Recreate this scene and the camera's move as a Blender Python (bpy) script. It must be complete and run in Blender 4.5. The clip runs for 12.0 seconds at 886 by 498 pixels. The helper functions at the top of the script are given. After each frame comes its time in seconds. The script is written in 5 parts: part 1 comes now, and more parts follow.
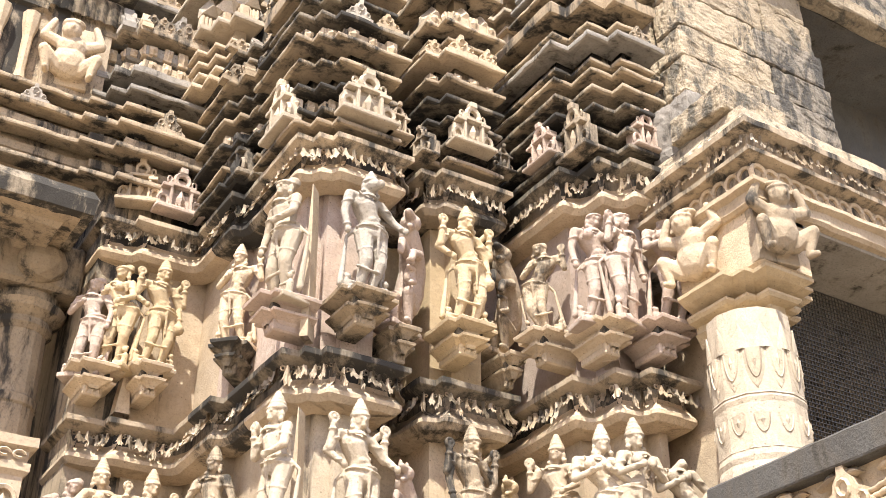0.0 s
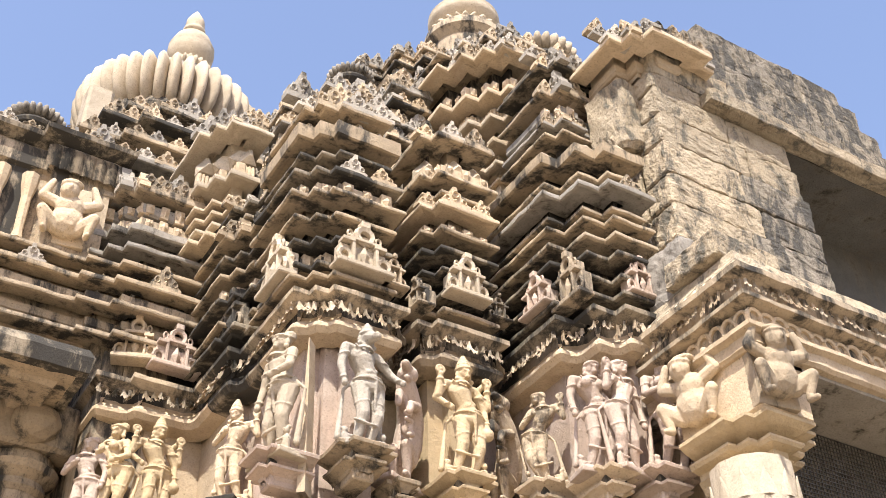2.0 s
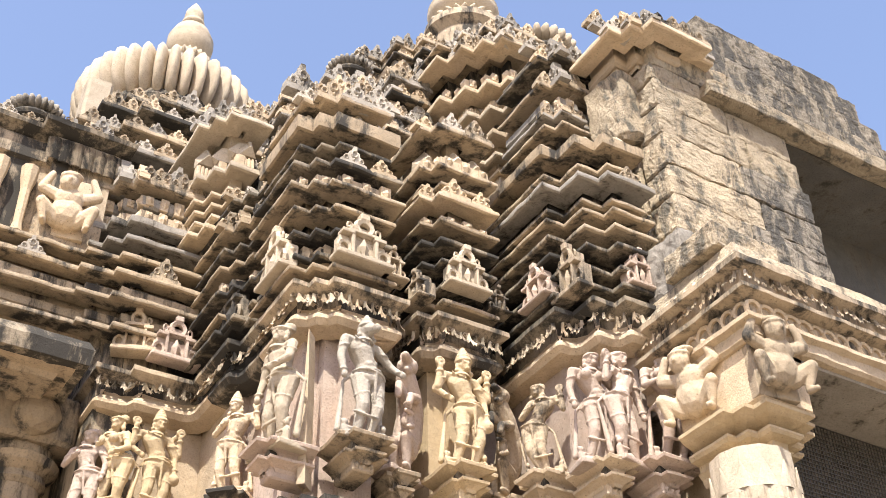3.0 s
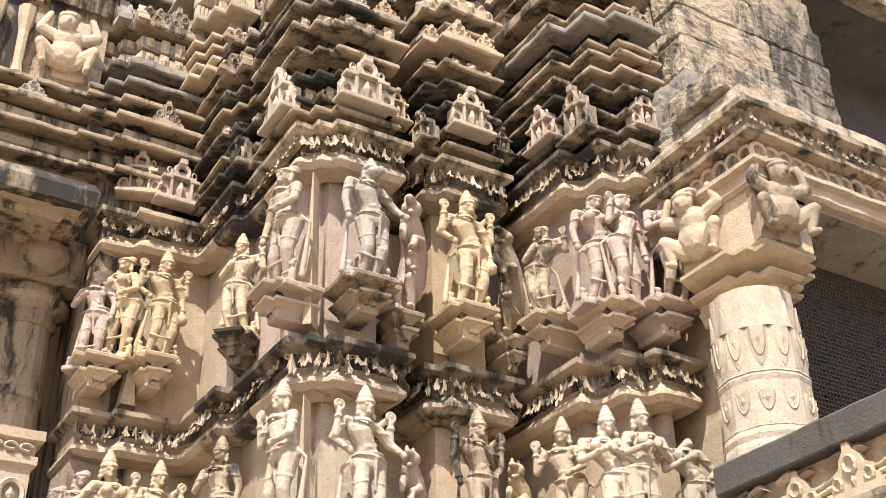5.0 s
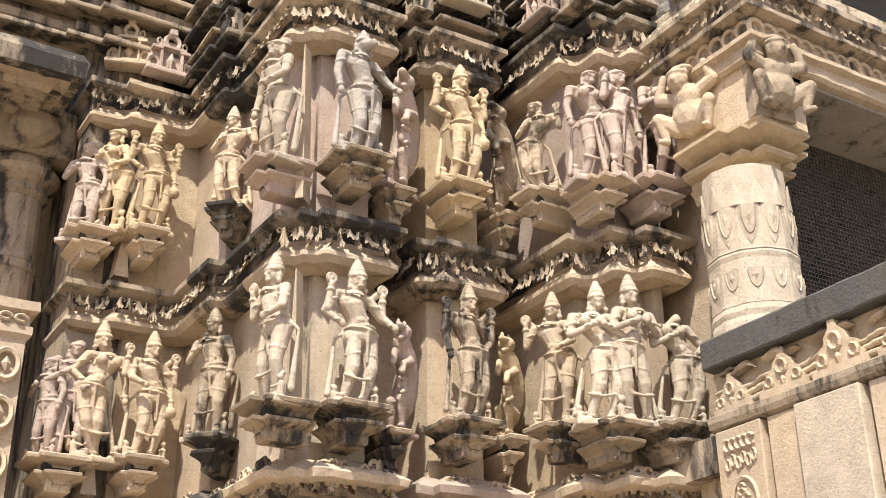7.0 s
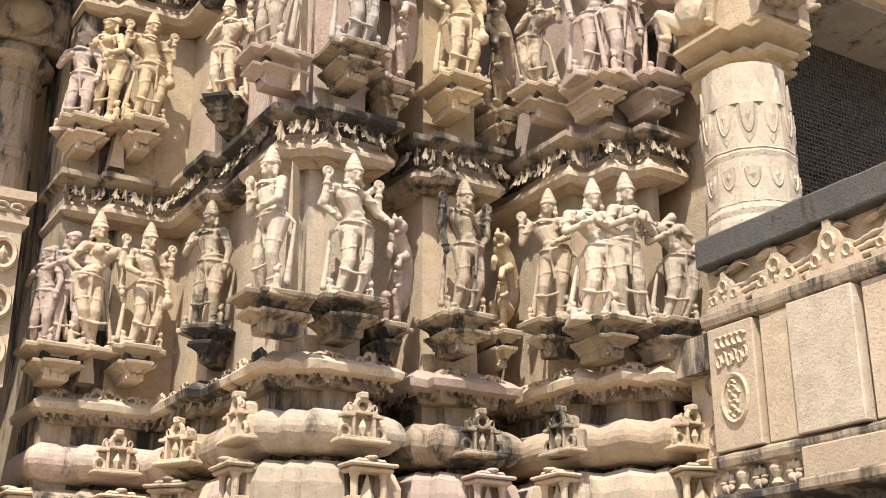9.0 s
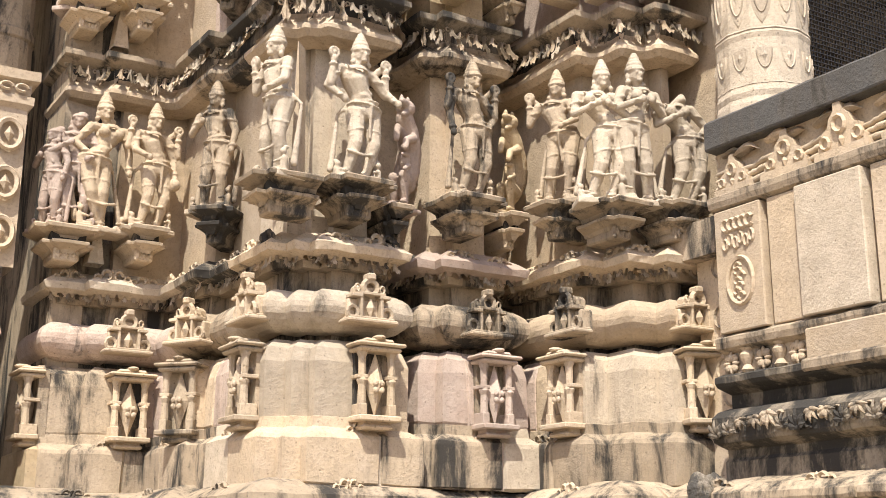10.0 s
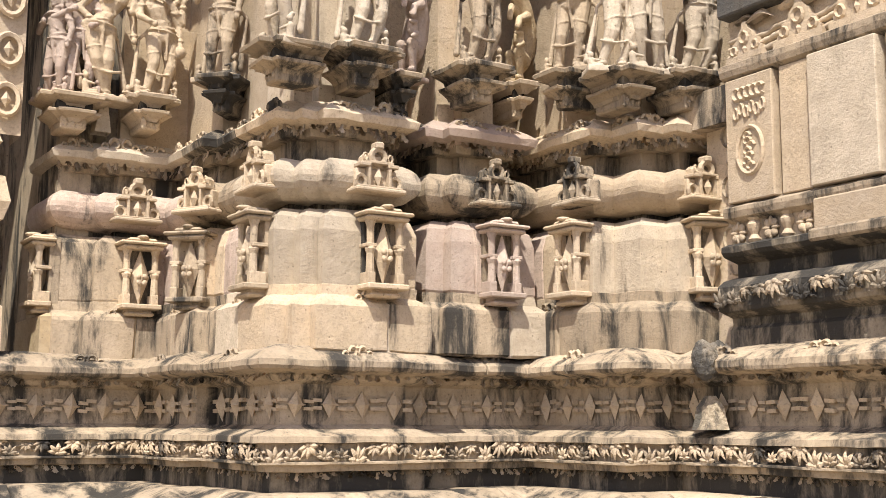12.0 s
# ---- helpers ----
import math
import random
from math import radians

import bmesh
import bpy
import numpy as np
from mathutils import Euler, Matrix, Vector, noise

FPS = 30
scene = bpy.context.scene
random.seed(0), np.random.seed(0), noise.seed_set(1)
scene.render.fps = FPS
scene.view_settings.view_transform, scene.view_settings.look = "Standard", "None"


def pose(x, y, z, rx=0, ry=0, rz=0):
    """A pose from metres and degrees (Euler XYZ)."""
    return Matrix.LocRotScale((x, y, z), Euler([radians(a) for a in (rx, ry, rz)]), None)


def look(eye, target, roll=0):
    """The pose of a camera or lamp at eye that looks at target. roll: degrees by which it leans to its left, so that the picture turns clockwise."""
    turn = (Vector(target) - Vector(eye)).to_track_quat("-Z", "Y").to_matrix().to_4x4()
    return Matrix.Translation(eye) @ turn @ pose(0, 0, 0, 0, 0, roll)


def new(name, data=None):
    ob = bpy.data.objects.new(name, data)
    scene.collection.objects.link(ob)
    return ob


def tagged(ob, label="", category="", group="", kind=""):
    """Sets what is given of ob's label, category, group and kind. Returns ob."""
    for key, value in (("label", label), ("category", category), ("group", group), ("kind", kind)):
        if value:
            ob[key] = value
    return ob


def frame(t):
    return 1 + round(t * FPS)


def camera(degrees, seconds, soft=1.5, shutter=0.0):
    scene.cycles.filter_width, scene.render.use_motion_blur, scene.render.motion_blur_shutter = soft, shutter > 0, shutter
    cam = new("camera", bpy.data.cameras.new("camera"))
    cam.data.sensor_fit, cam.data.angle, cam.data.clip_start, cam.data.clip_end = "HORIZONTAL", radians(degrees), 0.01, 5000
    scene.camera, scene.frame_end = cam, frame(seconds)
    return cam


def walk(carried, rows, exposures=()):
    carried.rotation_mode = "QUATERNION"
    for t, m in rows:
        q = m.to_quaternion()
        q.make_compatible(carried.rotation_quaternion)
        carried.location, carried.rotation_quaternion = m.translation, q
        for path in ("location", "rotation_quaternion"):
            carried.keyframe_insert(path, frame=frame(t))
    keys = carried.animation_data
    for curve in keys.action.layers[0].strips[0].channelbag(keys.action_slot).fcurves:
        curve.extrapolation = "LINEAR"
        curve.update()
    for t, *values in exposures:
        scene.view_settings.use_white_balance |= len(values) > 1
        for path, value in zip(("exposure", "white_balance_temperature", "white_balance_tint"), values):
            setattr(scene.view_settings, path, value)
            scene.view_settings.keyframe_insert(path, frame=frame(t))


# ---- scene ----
cam = camera(40.0, 12.0, soft=0.7)
EYE, TURN, LIFT, LEAN = 1.6, -32.0, 0.0, 0.0
# seconds, yaw, pitch, lean to the right, in degrees: a camera turned by hand where it stands
ROWS = [
    (0.0, 0.22, 31.42, 0.09),
    (0.5, 0.40, 33.41, 0.57),
    (1.0, 0.19, 36.30, 1.19),
    (1.5, -0.06, 37.72, 1.43),
    (2.0, -0.12, 38.49, 1.48),
    (2.5, -0.08, 38.57, 1.45),
    (3.0, -0.13, 38.11, 1.54),
    (3.5, -0.15, 35.43, 1.56),
    (5.5, 0.46, 29.64, 1.19),
    (6.0, 0.45, 28.04, 1.10),
    (6.5, 0.21, 26.13, 1.00),
    (8.5, -0.14, 21.94, 0.33),
    (9.0, -0.10, 19.92, 0.18),
    (9.5, -0.00, 17.60, 0.00),
    (10.0, 0.26, 14.37, -0.05),
    (10.5, 0.52, 11.11, -0.00),
    (11.0, 0.61, 9.05, -0.05),
    (11.5, 0.65, 8.40, -0.12),
    (12.0, 0.63, 8.22, -0.23),
]
walk(cam, [(t, pose(0, 0, EYE, 0, 0, TURN + yaw) @ pose(0, 0, 0, 90 + pitch + LIFT) @ pose(0, 0, 0, 0, 0, -lean - LEAN))
           for t, yaw, pitch, lean in ROWS],
     exposures=[(0.0, 0.91), (0.5, 0.95), (1.5, 0.83), (2.5, 0.75), (3.0, 0.81), (3.5, 1.01), (4.4, 0.83), (5.5, 0.45), (6.5, 0.47), (8.5, 0.43), (10.0, 0.45), (10.5, 0.49), (11.0, 0.39), (12.0, 0.35)])

# ---- world and sun ----
SUN_AZ, SUN_EL = 222.0, 56.0          # compass bearing of the sun, y being north
world = bpy.data.worlds.new("world")
scene.world = world
world.use_nodes = True
wn = world.node_tree
sky = wn.nodes.new("ShaderNodeTexSky")
sky.sky_type, sky.sun_disc = "NISHITA", False
sky.air_density, sky.dust_density, sky.ozone_density = 1.3, 2.0, 2.5
sky.sun_elevation, sky.sun_rotation = radians(SUN_EL), radians(SUN_AZ)
haze = wn.nodes.new("ShaderNodeMix")                      # dry-season haze: a paler, more lavender blue
haze.data_type, haze.blend_type = "RGBA", "MULTIPLY"
haze.inputs[0].default_value, haze.inputs[7].default_value = 1.0, (1.27, 1.12, 1.14, 1)
wn.links.new(sky.outputs[0], haze.inputs[6])
wn.links.new(haze.outputs[2], wn.nodes["Background"].inputs[0])
wn.nodes["Background"].inputs[1].default_value = 0.147
sun = new("sun", bpy.data.lights.new("sun", "SUN"))
sun.data.energy, sun.data.angle, sun.data.color = 5.7, radians(0.5), (1.0, 0.945, 0.845)
sv = Vector((math.sin(radians(SUN_AZ)) * math.cos(radians(SUN_EL)), math.cos(radians(SUN_AZ)) * math.cos(radians(SUN_EL)), math.sin(radians(SUN_EL))))
sun.matrix_world = look(sv * 30, (0, 0, 0))


# ---- materials ----
def stone(name, a, b, crust=0.3, crust_scale=2.2, rough=0.9, bump=0.55, grain=60.0, crust_col=(0.035, 0.033, 0.03), drip=0.42, depth=0.012):
    """Weathered sandstone: two tones of buff, grain, pits and patches of black lichen crust (crust: share of the surface)."""
    m = bpy.data.materials.new(name)
    m.use_nodes = True
    nt = m.node_tree
    N, L = nt.nodes, nt.links
    bsdf = N["Principled BSDF"]
    geo = N.new("ShaderNodeNewGeometry")
    info = N.new("ShaderNodeObjectInfo")

    def noise_tex(scale, detail=6.0, rough_=0.6, dist=0.0):
        t = N.new("ShaderNodeTexNoise")
        t.inputs["Scale"].default_value, t.inputs["Detail"].default_value = scale, detail
        t.inputs["Roughness"].default_value, t.inputs["Distortion"].default_value = rough_, dist
        L.new(geo.outputs["Position"], t.inputs["Vector"])
        return t

    def ramp(src, lo, hi):
        r = N.new("ShaderNodeMapRange")
        r.inputs[1].default_value, r.inputs[2].default_value = lo, hi
        L.new(src, r.inputs[0])
        return r.outputs[0]

    def mix(fac, c1, c2, mode="MIX"):
        x = N.new("ShaderNodeMix")
        x.data_type, x.blend_type = "RGBA", mode
        for i, v in ((0, fac), (6, c1), (7, c2)):
            if isinstance(v, (int, float)):
                x.inputs[i].default_value = v
            elif isinstance(v, tuple):
                x.inputs[i].default_value = (*v, 1)
            else:
                L.new(v, x.inputs[i])
        return x.outputs[2]

    big = noise_tex(1.7, 4, 0.55)
    mid = noise_tex(9.0, 8, 0.65, 0.4)
    fine = noise_tex(grain, 5, 0.7)
    col = mix(ramp(big.outputs[0], 0.38, 0.62), a, b)
    col = mix(ramp(mid.outputs[0], 0.35, 0.75), col, tuple(0.72 * v for v in a))
    tone = N.new("ShaderNodeMapRange")
    tone.inputs[3].default_value, tone.inputs[4].default_value = 0.84, 1.14
    L.new(info.outputs["Random"], tone.inputs[0])
    hsv = N.new("ShaderNodeHueSaturation")
    L.new(col, hsv.inputs["Color"])
    L.new(tone.outputs[0], hsv.inputs["Value"])
    col = hsv.outputs[0]
    col = mix(ramp(fine.outputs[0], 0.5, 0.8), col, tuple(0.58 * v for v in b))
    pits = N.new("ShaderNodeTexVoronoi")
    pits.inputs["Scale"].default_value = 19.0
    L.new(geo.outputs["Position"], pits.inputs["Vector"])
    col = mix(ramp(pits.outputs[0], 0.13, 0.06), col, tuple(0.5 * v for v in a))
    # crust: streaks that run down, and blots
    stretch = N.new("ShaderNodeMapping")
    stretch.inputs["Scale"].default_value = (1.0, 1.0, 0.45)
    L.new(geo.outputs["Position"], stretch.inputs[0])
    blot = noise_tex(crust_scale, 9, 0.72, 0.5)
    L.new(stretch.outputs[0], blot.inputs["Vector"])
    edge = 0.5 + 0.28 * (0.5 - crust)
    runs = N.new("ShaderNodeMapping")
    runs.inputs["Scale"].default_value = (7.0, 7.0, 0.7)
    L.new(geo.outputs["Position"], runs.inputs[0])
    streak = noise_tex(1.0, 6, 0.65, 0.2)
    L.new(runs.outputs[0], streak.inputs["Vector"])
    both = N.new("ShaderNodeMix")
    both.inputs[0].default_value = drip
    L.new(blot.outputs[0], both.inputs[2])
    L.new(streak.outputs[0], both.inputs[3])
    dark = ramp(both.outputs[0], edge, edge + 0.075)
    grime = N.new("ShaderNodeMath")
    grime.operation = "MULTIPLY"
    grime.inputs[1].default_value = 0.55
    L.new(ramp(both.outputs[0], edge - 0.05, edge + 0.06), grime.inputs[0])
    col = mix(grime.outputs[0], col, (0.13, 0.108, 0.08))
    veil = N.new("ShaderNodeMath")
    veil.operation = "MULTIPLY"
    veil.inputs[1].default_value = 0.95
    L.new(dark, veil.inputs[0])
    col = mix(veil.outputs[0], col, crust_col)
    L.new(col, bsdf.inputs["Base Color"])
    bsdf.inputs["Roughness"].default_value = rough
    bsdf.inputs["Specular IOR Level"].default_value = 0.25
    add = N.new("ShaderNodeMath")
    add.operation = "ADD"
    L.new(fine.outputs[0], add.inputs[0])
    L.new(mid.outputs[0], add.inputs[1])
    bp = N.new("ShaderNodeBump")
    bp.inputs["Strength"].default_value, bp.inputs["Distance"].default_value = bump, depth
    L.new(add.outputs[0], bp.inputs["Height"])
    L.new(bp.outputs[0], bsdf.inputs["Normal"])
    return m


BUFF = stone("buff_sandstone", (0.56, 0.44, 0.30), (0.48, 0.39, 0.29), 0.10)
PINK = stone("pink_sandstone", (0.50, 0.385, 0.31), (0.45, 0.37, 0.31), 0.13)
GOLD = stone("golden_sandstone", (0.56, 0.43, 0.26), (0.53, 0.42, 0.28), 0.08)
PALE = stone("pale_sandstone", (0.51, 0.425, 0.315), (0.50, 0.425, 0.33), 0.10)
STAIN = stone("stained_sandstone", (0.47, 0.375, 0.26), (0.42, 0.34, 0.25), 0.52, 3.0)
# black crust; in some recesses the same dark colour stands in for shade
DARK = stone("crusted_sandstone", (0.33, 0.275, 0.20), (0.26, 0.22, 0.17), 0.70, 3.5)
GREY = stone("grey_sandstone", (0.33, 0.30, 0.26), (0.27, 0.25, 0.22), 0.36, 4.0)
ASH = stone("ash_grey_sandstone", (0.45, 0.40, 0.335), (0.36, 0.33, 0.285), 0.2, 3.0)
ROUGH = stone("rough_ashlar_stone", (0.54, 0.44, 0.31), (0.46, 0.39, 0.29), 0.42, 6.0, bump=1.0, grain=30.0, crust_col=(0.13, 0.12, 0.10), drip=0.15, depth=0.035)
WORN = stone("blackened_ashlar_stone", (0.36, 0.31, 0.24), (0.27, 0.24, 0.20), 0.60, 6.5, bump=1.0, grain=30.0, crust_col=(0.085, 0.08, 0.072), drip=0.2, depth=0.035)
# browned spire stone; on the balcony it also carries painted shade
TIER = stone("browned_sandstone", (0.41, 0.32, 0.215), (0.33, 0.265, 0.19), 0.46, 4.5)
# colour of the seat slab; also painted shade inside the roof opening
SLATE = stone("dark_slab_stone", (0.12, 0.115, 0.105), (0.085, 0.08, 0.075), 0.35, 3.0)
SOIL = stone("dusty_paving", (0.40, 0.33, 0.25), (0.35, 0.30, 0.23), 0.05, 1.0)


# ---- mesh helpers ----
def finish(name, bm, mat, parent=None, label="", smooth=False):
    bmesh.ops.recalc_face_normals(bm, faces=bm.faces)
    me = bpy.data.meshes.new(name)
    bm.to_mesh(me)
    bm.free()
    me.materials.append(mat)
    if smooth:
        me.polygons.foreach_set("use_smooth", [True] * len(me.polygons))
    ob = new(name, me)
    if parent:
        ob.parent = parent
    if label:
        tagged(ob, label)
    return ob


def part(name, bm, mat, parent, label="", smooth=False):
    return finish(name, bm, mat, parent, label, smooth)


def worn(v, amp=0.004):
    """Wear: shifts a point of the stone by a little noise at two scales."""
    p = Vector(v)
    return p + amp * noise.noise_vector(p * 7.0) * 1.3 + 0.6 * amp * noise.noise_vector(p * 29.0)


def offset_line(pts, d):
    """The plan line pts moved outwards (to the right of its course) by d, mitred."""
    out = []
    n = len(pts)
    for i, p in enumerate(pts):
        p = Vector(p)
        a = (p - Vector(pts[i - 1])).normalized() if i else None
        b = (Vector(pts[i + 1]) - p).normalized() if i < n - 1 else None
        if a is None:
            a = b
        if b is None:
            b = a
        na, nb = Vector((a.y, -a.x)), Vector((b.y, -b.x))
        m = (na + nb)
        m = m / max(m.length_squared / 2, 0.35)
        out.append(p + m * d)
    return out


def sweep_bm(pts, profile, step=0.05, amp=0.004, bm=None):
    """A moulding: the profile [(out, z), ...] run along the plan line, with worn edges."""
    bm = bm or bmesh.new()
    lines = [offset_line(pts, d) for d, z in profile]
    cuts = []
    for i in range(len(pts) - 1):
        n = max(1, int((Vector(pts[i + 1]) - Vector(pts[i])).length / step))
        cuts += [(i, k / n) for k in range(n)]
    cuts.append((len(pts) - 2, 1.0))
    grid = []
    for line, (d, z) in zip(lines, profile):
        grid.append([bm.verts.new(worn((*line[i].lerp(line[i + 1], f), z), amp)) for i, f in cuts])
    for r0, r1 in zip(grid, grid[1:]):
        for k in range(len(cuts) - 1):
            bm.faces.new((r0[k], r0[k + 1], r1[k + 1], r1[k]))
    return bm


def block_bm(pts, profile, amp=0.004):
    """One squared block of a course: the profile run along pts, its two ends turned in to a joint."""
    bm = bmesh.new()
    cuts = []
    for i in range(len(pts) - 1):
        ln = (Vector(pts[i + 1]) - Vector(pts[i])).length
        n = max(2, int(ln / 0.045))
        cuts += [(i, k / n) for k in range(n)]
        if i == 0:
            cuts.insert(1, (0, min(0.4 / n, 0.010 / ln)))
    ln = (Vector(pts[-1]) - Vector(pts[-2])).length
    cuts += [(len(pts) - 2, 1 - min(0.2, 0.010 / ln)), (len(pts) - 2, 1.0)]
    grid = []
    for d, z in profile:
        line, inner = offset_line(pts, d), offset_line(pts, d - 0.03)
        row = []
        for q, (i, f) in enumerate(cuts):
            src = inner if q in (0, len(cuts) - 1) else line
            row.append(bm.verts.new(worn((*src[i].lerp(src[i + 1], f), z), amp)))
        grid.append(row)
    for r0, r1 in zip(grid, grid[1:]):
        for k in range(len(cuts) - 1):
            bm.faces.new((r0[k], r0[k + 1], r1[k + 1], r1[k]))
    return bm


def blocks(parent, pts, profile, mats, seed, length=0.6, amp=0.007, keep=lambda p: True):
    """Squared blocks of uneven length set on a course."""
    r = random.Random(seed)
    run = [Vector(pts[0])]
    for p, q in zip(pts, pts[1:]):
        p, q = Vector(p), Vector(q)
        ln = (q - p).length
        if ln > 0.28:
            n = max(1, round(ln / length))
            for k in range(n):
                c = p.lerp(q, min(0.85, max(0.15, (k + r.uniform(0.3, 0.7)) / n)))
                if (c - run[-1]).length > 0.12:
                    run.append(c)
                    if all(keep(v) for v in run):
                        part("stone_block", block_bm([tuple(v) for v in run], [(d + r.uniform(-0.004, 0.006), z) for d, z in profile], amp), r.choice(mats), parent)
                    run = [c]
        run.append(q)


def course(name, pts, profile, mat, label, step=0.05, amp=0.004):
    return tagged(finish(name, sweep_bm(pts, profile, step, amp), mat), label, "moulding", "", "structure")


def box_bm(lo, hi, bevel=0.008, bm=None, m=None):
    bm = bm or bmesh.new()
    fresh = bmesh.ops.create_cube(bm, size=1.0)["verts"]
    c = [(a + b) / 2 for a, b in zip(lo, hi)]
    s = [b - a for a, b in zip(lo, hi)]
    for v in fresh:
        v.co = Vector([c[k] + v.co[k] * s[k] for k in range(3)])
    if bevel:
        edges = list({e for v in fresh for e in v.link_edges})
        fresh = list({v for f in bmesh.ops.bevel(bm, geom=edges, offset=bevel, segments=1, affect="EDGES")["faces"] for v in f.verts})
    if m is not None:
        bmesh.ops.transform(bm, matrix=m, verts=fresh)
    return bm


def lathe_bm(profile, n=24, bm=None, m=None, ribs=0, depth=0.0):
    """A turned shape about z from [(r, z), ...]; ribs: lobes of that depth round it."""
    bm = bm or bmesh.new()
    rings = []
    for r, z in profile:
        ring = []
        for k in range(n):
            a = 2 * math.pi * k / n
            rr = r * (1 - depth * (0.5 - 0.5 * math.cos(ribs * a))) if ribs else r
            p = Vector((rr * math.cos(a), rr * math.sin(a), z))
            ring.append(bm.verts.new(m @ p if m is not None else p))
        rings.append(ring)
    for r0, r1 in zip(rings, rings[1:]):
        for k in range(n):
            bm.faces.new((r0[k], r0[(k + 1) % n], r1[(k + 1) % n], r1[k]))
    bm.faces.new(rings[-1])
    bm.faces.new(list(reversed(rings[0])))
    return bm


# ---- plan ----
# outer line of the ledges from the shaded balcony to the porch, left to right
PLAN = [(1.74, 7.90), (1.74, 7.32), (1.98, 7.32), (1.98, 7.23), (2.41, 7.23), (2.41, 6.60), (2.50, 6.60), (2.50, 5.77), (2.61, 5.77),
        (2.61, 5.69), (2.71, 5.69), (2.71, 5.62), (3.24, 5.62), (3.24, 6.05), (3.37, 6.05), (3.37, 5.70), (3.48, 5.70), (3.48, 5.62),
        (4.02, 5.62), (4.02, 6.00), (4.13, 6.00), (4.13, 5.20), (4.28, 5.20), (4.28, 4.98), (4.46, 4.98), (4.46, 4.87), (4.84, 4.87), (4.84, 5.30)]



def soften(pts, r=0.045):
    """The plan line with its corners cut and rounded."""
    out = [Vector(pts[0])]
    for p, q, n in zip(pts, pts[1:], pts[2:]):
        p, q, n = Vector(p), Vector(q), Vector(n)
        a, b = q + (p - q) * min(0.45, r / (p - q).length), q + (n - q) * min(0.45, r / (n - q).length)
        out += [a, a.lerp(b, 0.5).lerp(q, 0.35), b]
    return [tuple(v) for v in out + [Vector(pts[-1])]]


def bays(name, profile, mats, label, amp=0.004):
    """A course built bay by bay, each of its own stone."""
    return [course(name, soften(pts) if name.endswith("canopy") else pts, profile, mat, label, 0.05, amp) for pts, mat in zip(BAYS, mats)]


ground_bm = bmesh.new()
for x, y in ((-60, -60), (60, -60), (60, 60), (-60, 60)):
    ground_bm.verts.new((x, y, 0))
ground_bm.faces.new(ground_bm.verts)
tagged(finish("ground", ground_bm, SOIL), "dusty pale stone paving before the temple", "ground", "", "structure")

# the same line cut at hidden places into bays: side bay, dark pier, corner pier, middle pier, porch pier
BAYS = [PLAN[:5] + [(2.41, 6.95)], [(2.41, 6.95)] + PLAN[5:7] + [(2.50, 6.30)], [(2.50, 6.30)] + PLAN[7:14] + [(3.30, 6.05)],
        [(3.30, 6.05)] + PLAN[14:20] + [(4.075, 6.00)], [(4.075, 6.00)] + PLAN[20:]]
LOW = [(-3.0, 7.15), (2.30, 7.15), (2.30, 6.45), (2.42, 6.45), (2.42, 5.58), (3.30, 5.58), (3.30, 5.66), (4.05, 5.66), (4.05, 4.85), (4.42, 4.85), (4.42, 1.0)]
course("plinth_base", LOW, [(0.30, 0.0), (0.30, 1.10), (0.27, 1.17), (0.10, 1.25), (-0.01, 1.255)], STAIN, "pale worn sandstone base step of the temple plinth")
course("plinth_fascia", LOW, [(0.0, 1.25), (0.0, 1.375)], DARK, "dark plain fascia below the carved frieze")
course("plinth_frieze", LOW, [(0.0, 1.365), (0.045, 1.37), (0.05, 1.40), (0.085, 1.405), (0.085, 1.415), (0.05, 1.42), (0.05, 1.505), (0.09, 1.51), (0.085, 1.54), (-0.04, 1.58), (-0.08, 1.60)], STAIN, "carved leaf-scroll frieze course of stained sandstone")
course("plinth_band", LOW, [(-0.08, 1.59), (-0.08, 1.80), (-0.03, 1.82), (0.0, 1.86)], STAIN, "recessed sandstone band with diamond rosettes")
course("plinth_eave", LOW, [(-0.04, 1.84), (0.10, 1.87), (0.11, 1.91), (0.05, 1.95), (-0.06, 1.99), (-0.12, 2.0)], STAIN, "sloping eave moulding of worn pale sandstone")
bays("foot_course", [(0.06, 1.97), (0.06, 2.22), (0.0, 2.25), (0.0, 2.32)], (GOLD, STAIN, PALE, PINK, STAIN), "plain foot blocks of pale sandstone under the bell moulding")
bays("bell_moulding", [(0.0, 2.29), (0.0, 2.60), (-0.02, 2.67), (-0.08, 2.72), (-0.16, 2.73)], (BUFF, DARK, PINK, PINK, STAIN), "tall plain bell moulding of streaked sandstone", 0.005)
# shade of this recess is painted: dark stone in every bay
course("neck_course", PLAN, [(-0.16, 2.70), (-0.16, 2.80)], DARK, "recessed neck between mouldings, shade put into its dark colour")
bays("torus_moulding", [(-0.14, 2.765)] + [(-0.10 + 0.13 * math.cos(a), 2.885 + 0.115 * math.sin(a)) for a in [radians(d) for d in range(-80, 81, 16)]] + [(-0.14, 3.0)], (PINK, STAIN, PALE, STAIN, BUFF), "rounded torus moulding of pinkish sandstone", 0.005)
course("upper_neck", PLAN, [(-0.15, 2.98), (-0.15, 3.12), (-0.08, 3.12), (-0.07, 3.17)], STAIN, "recessed neck with a small scalloped fringe")
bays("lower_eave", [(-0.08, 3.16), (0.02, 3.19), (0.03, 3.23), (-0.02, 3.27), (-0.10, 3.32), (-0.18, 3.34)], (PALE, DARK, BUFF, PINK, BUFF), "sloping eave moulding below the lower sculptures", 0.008)
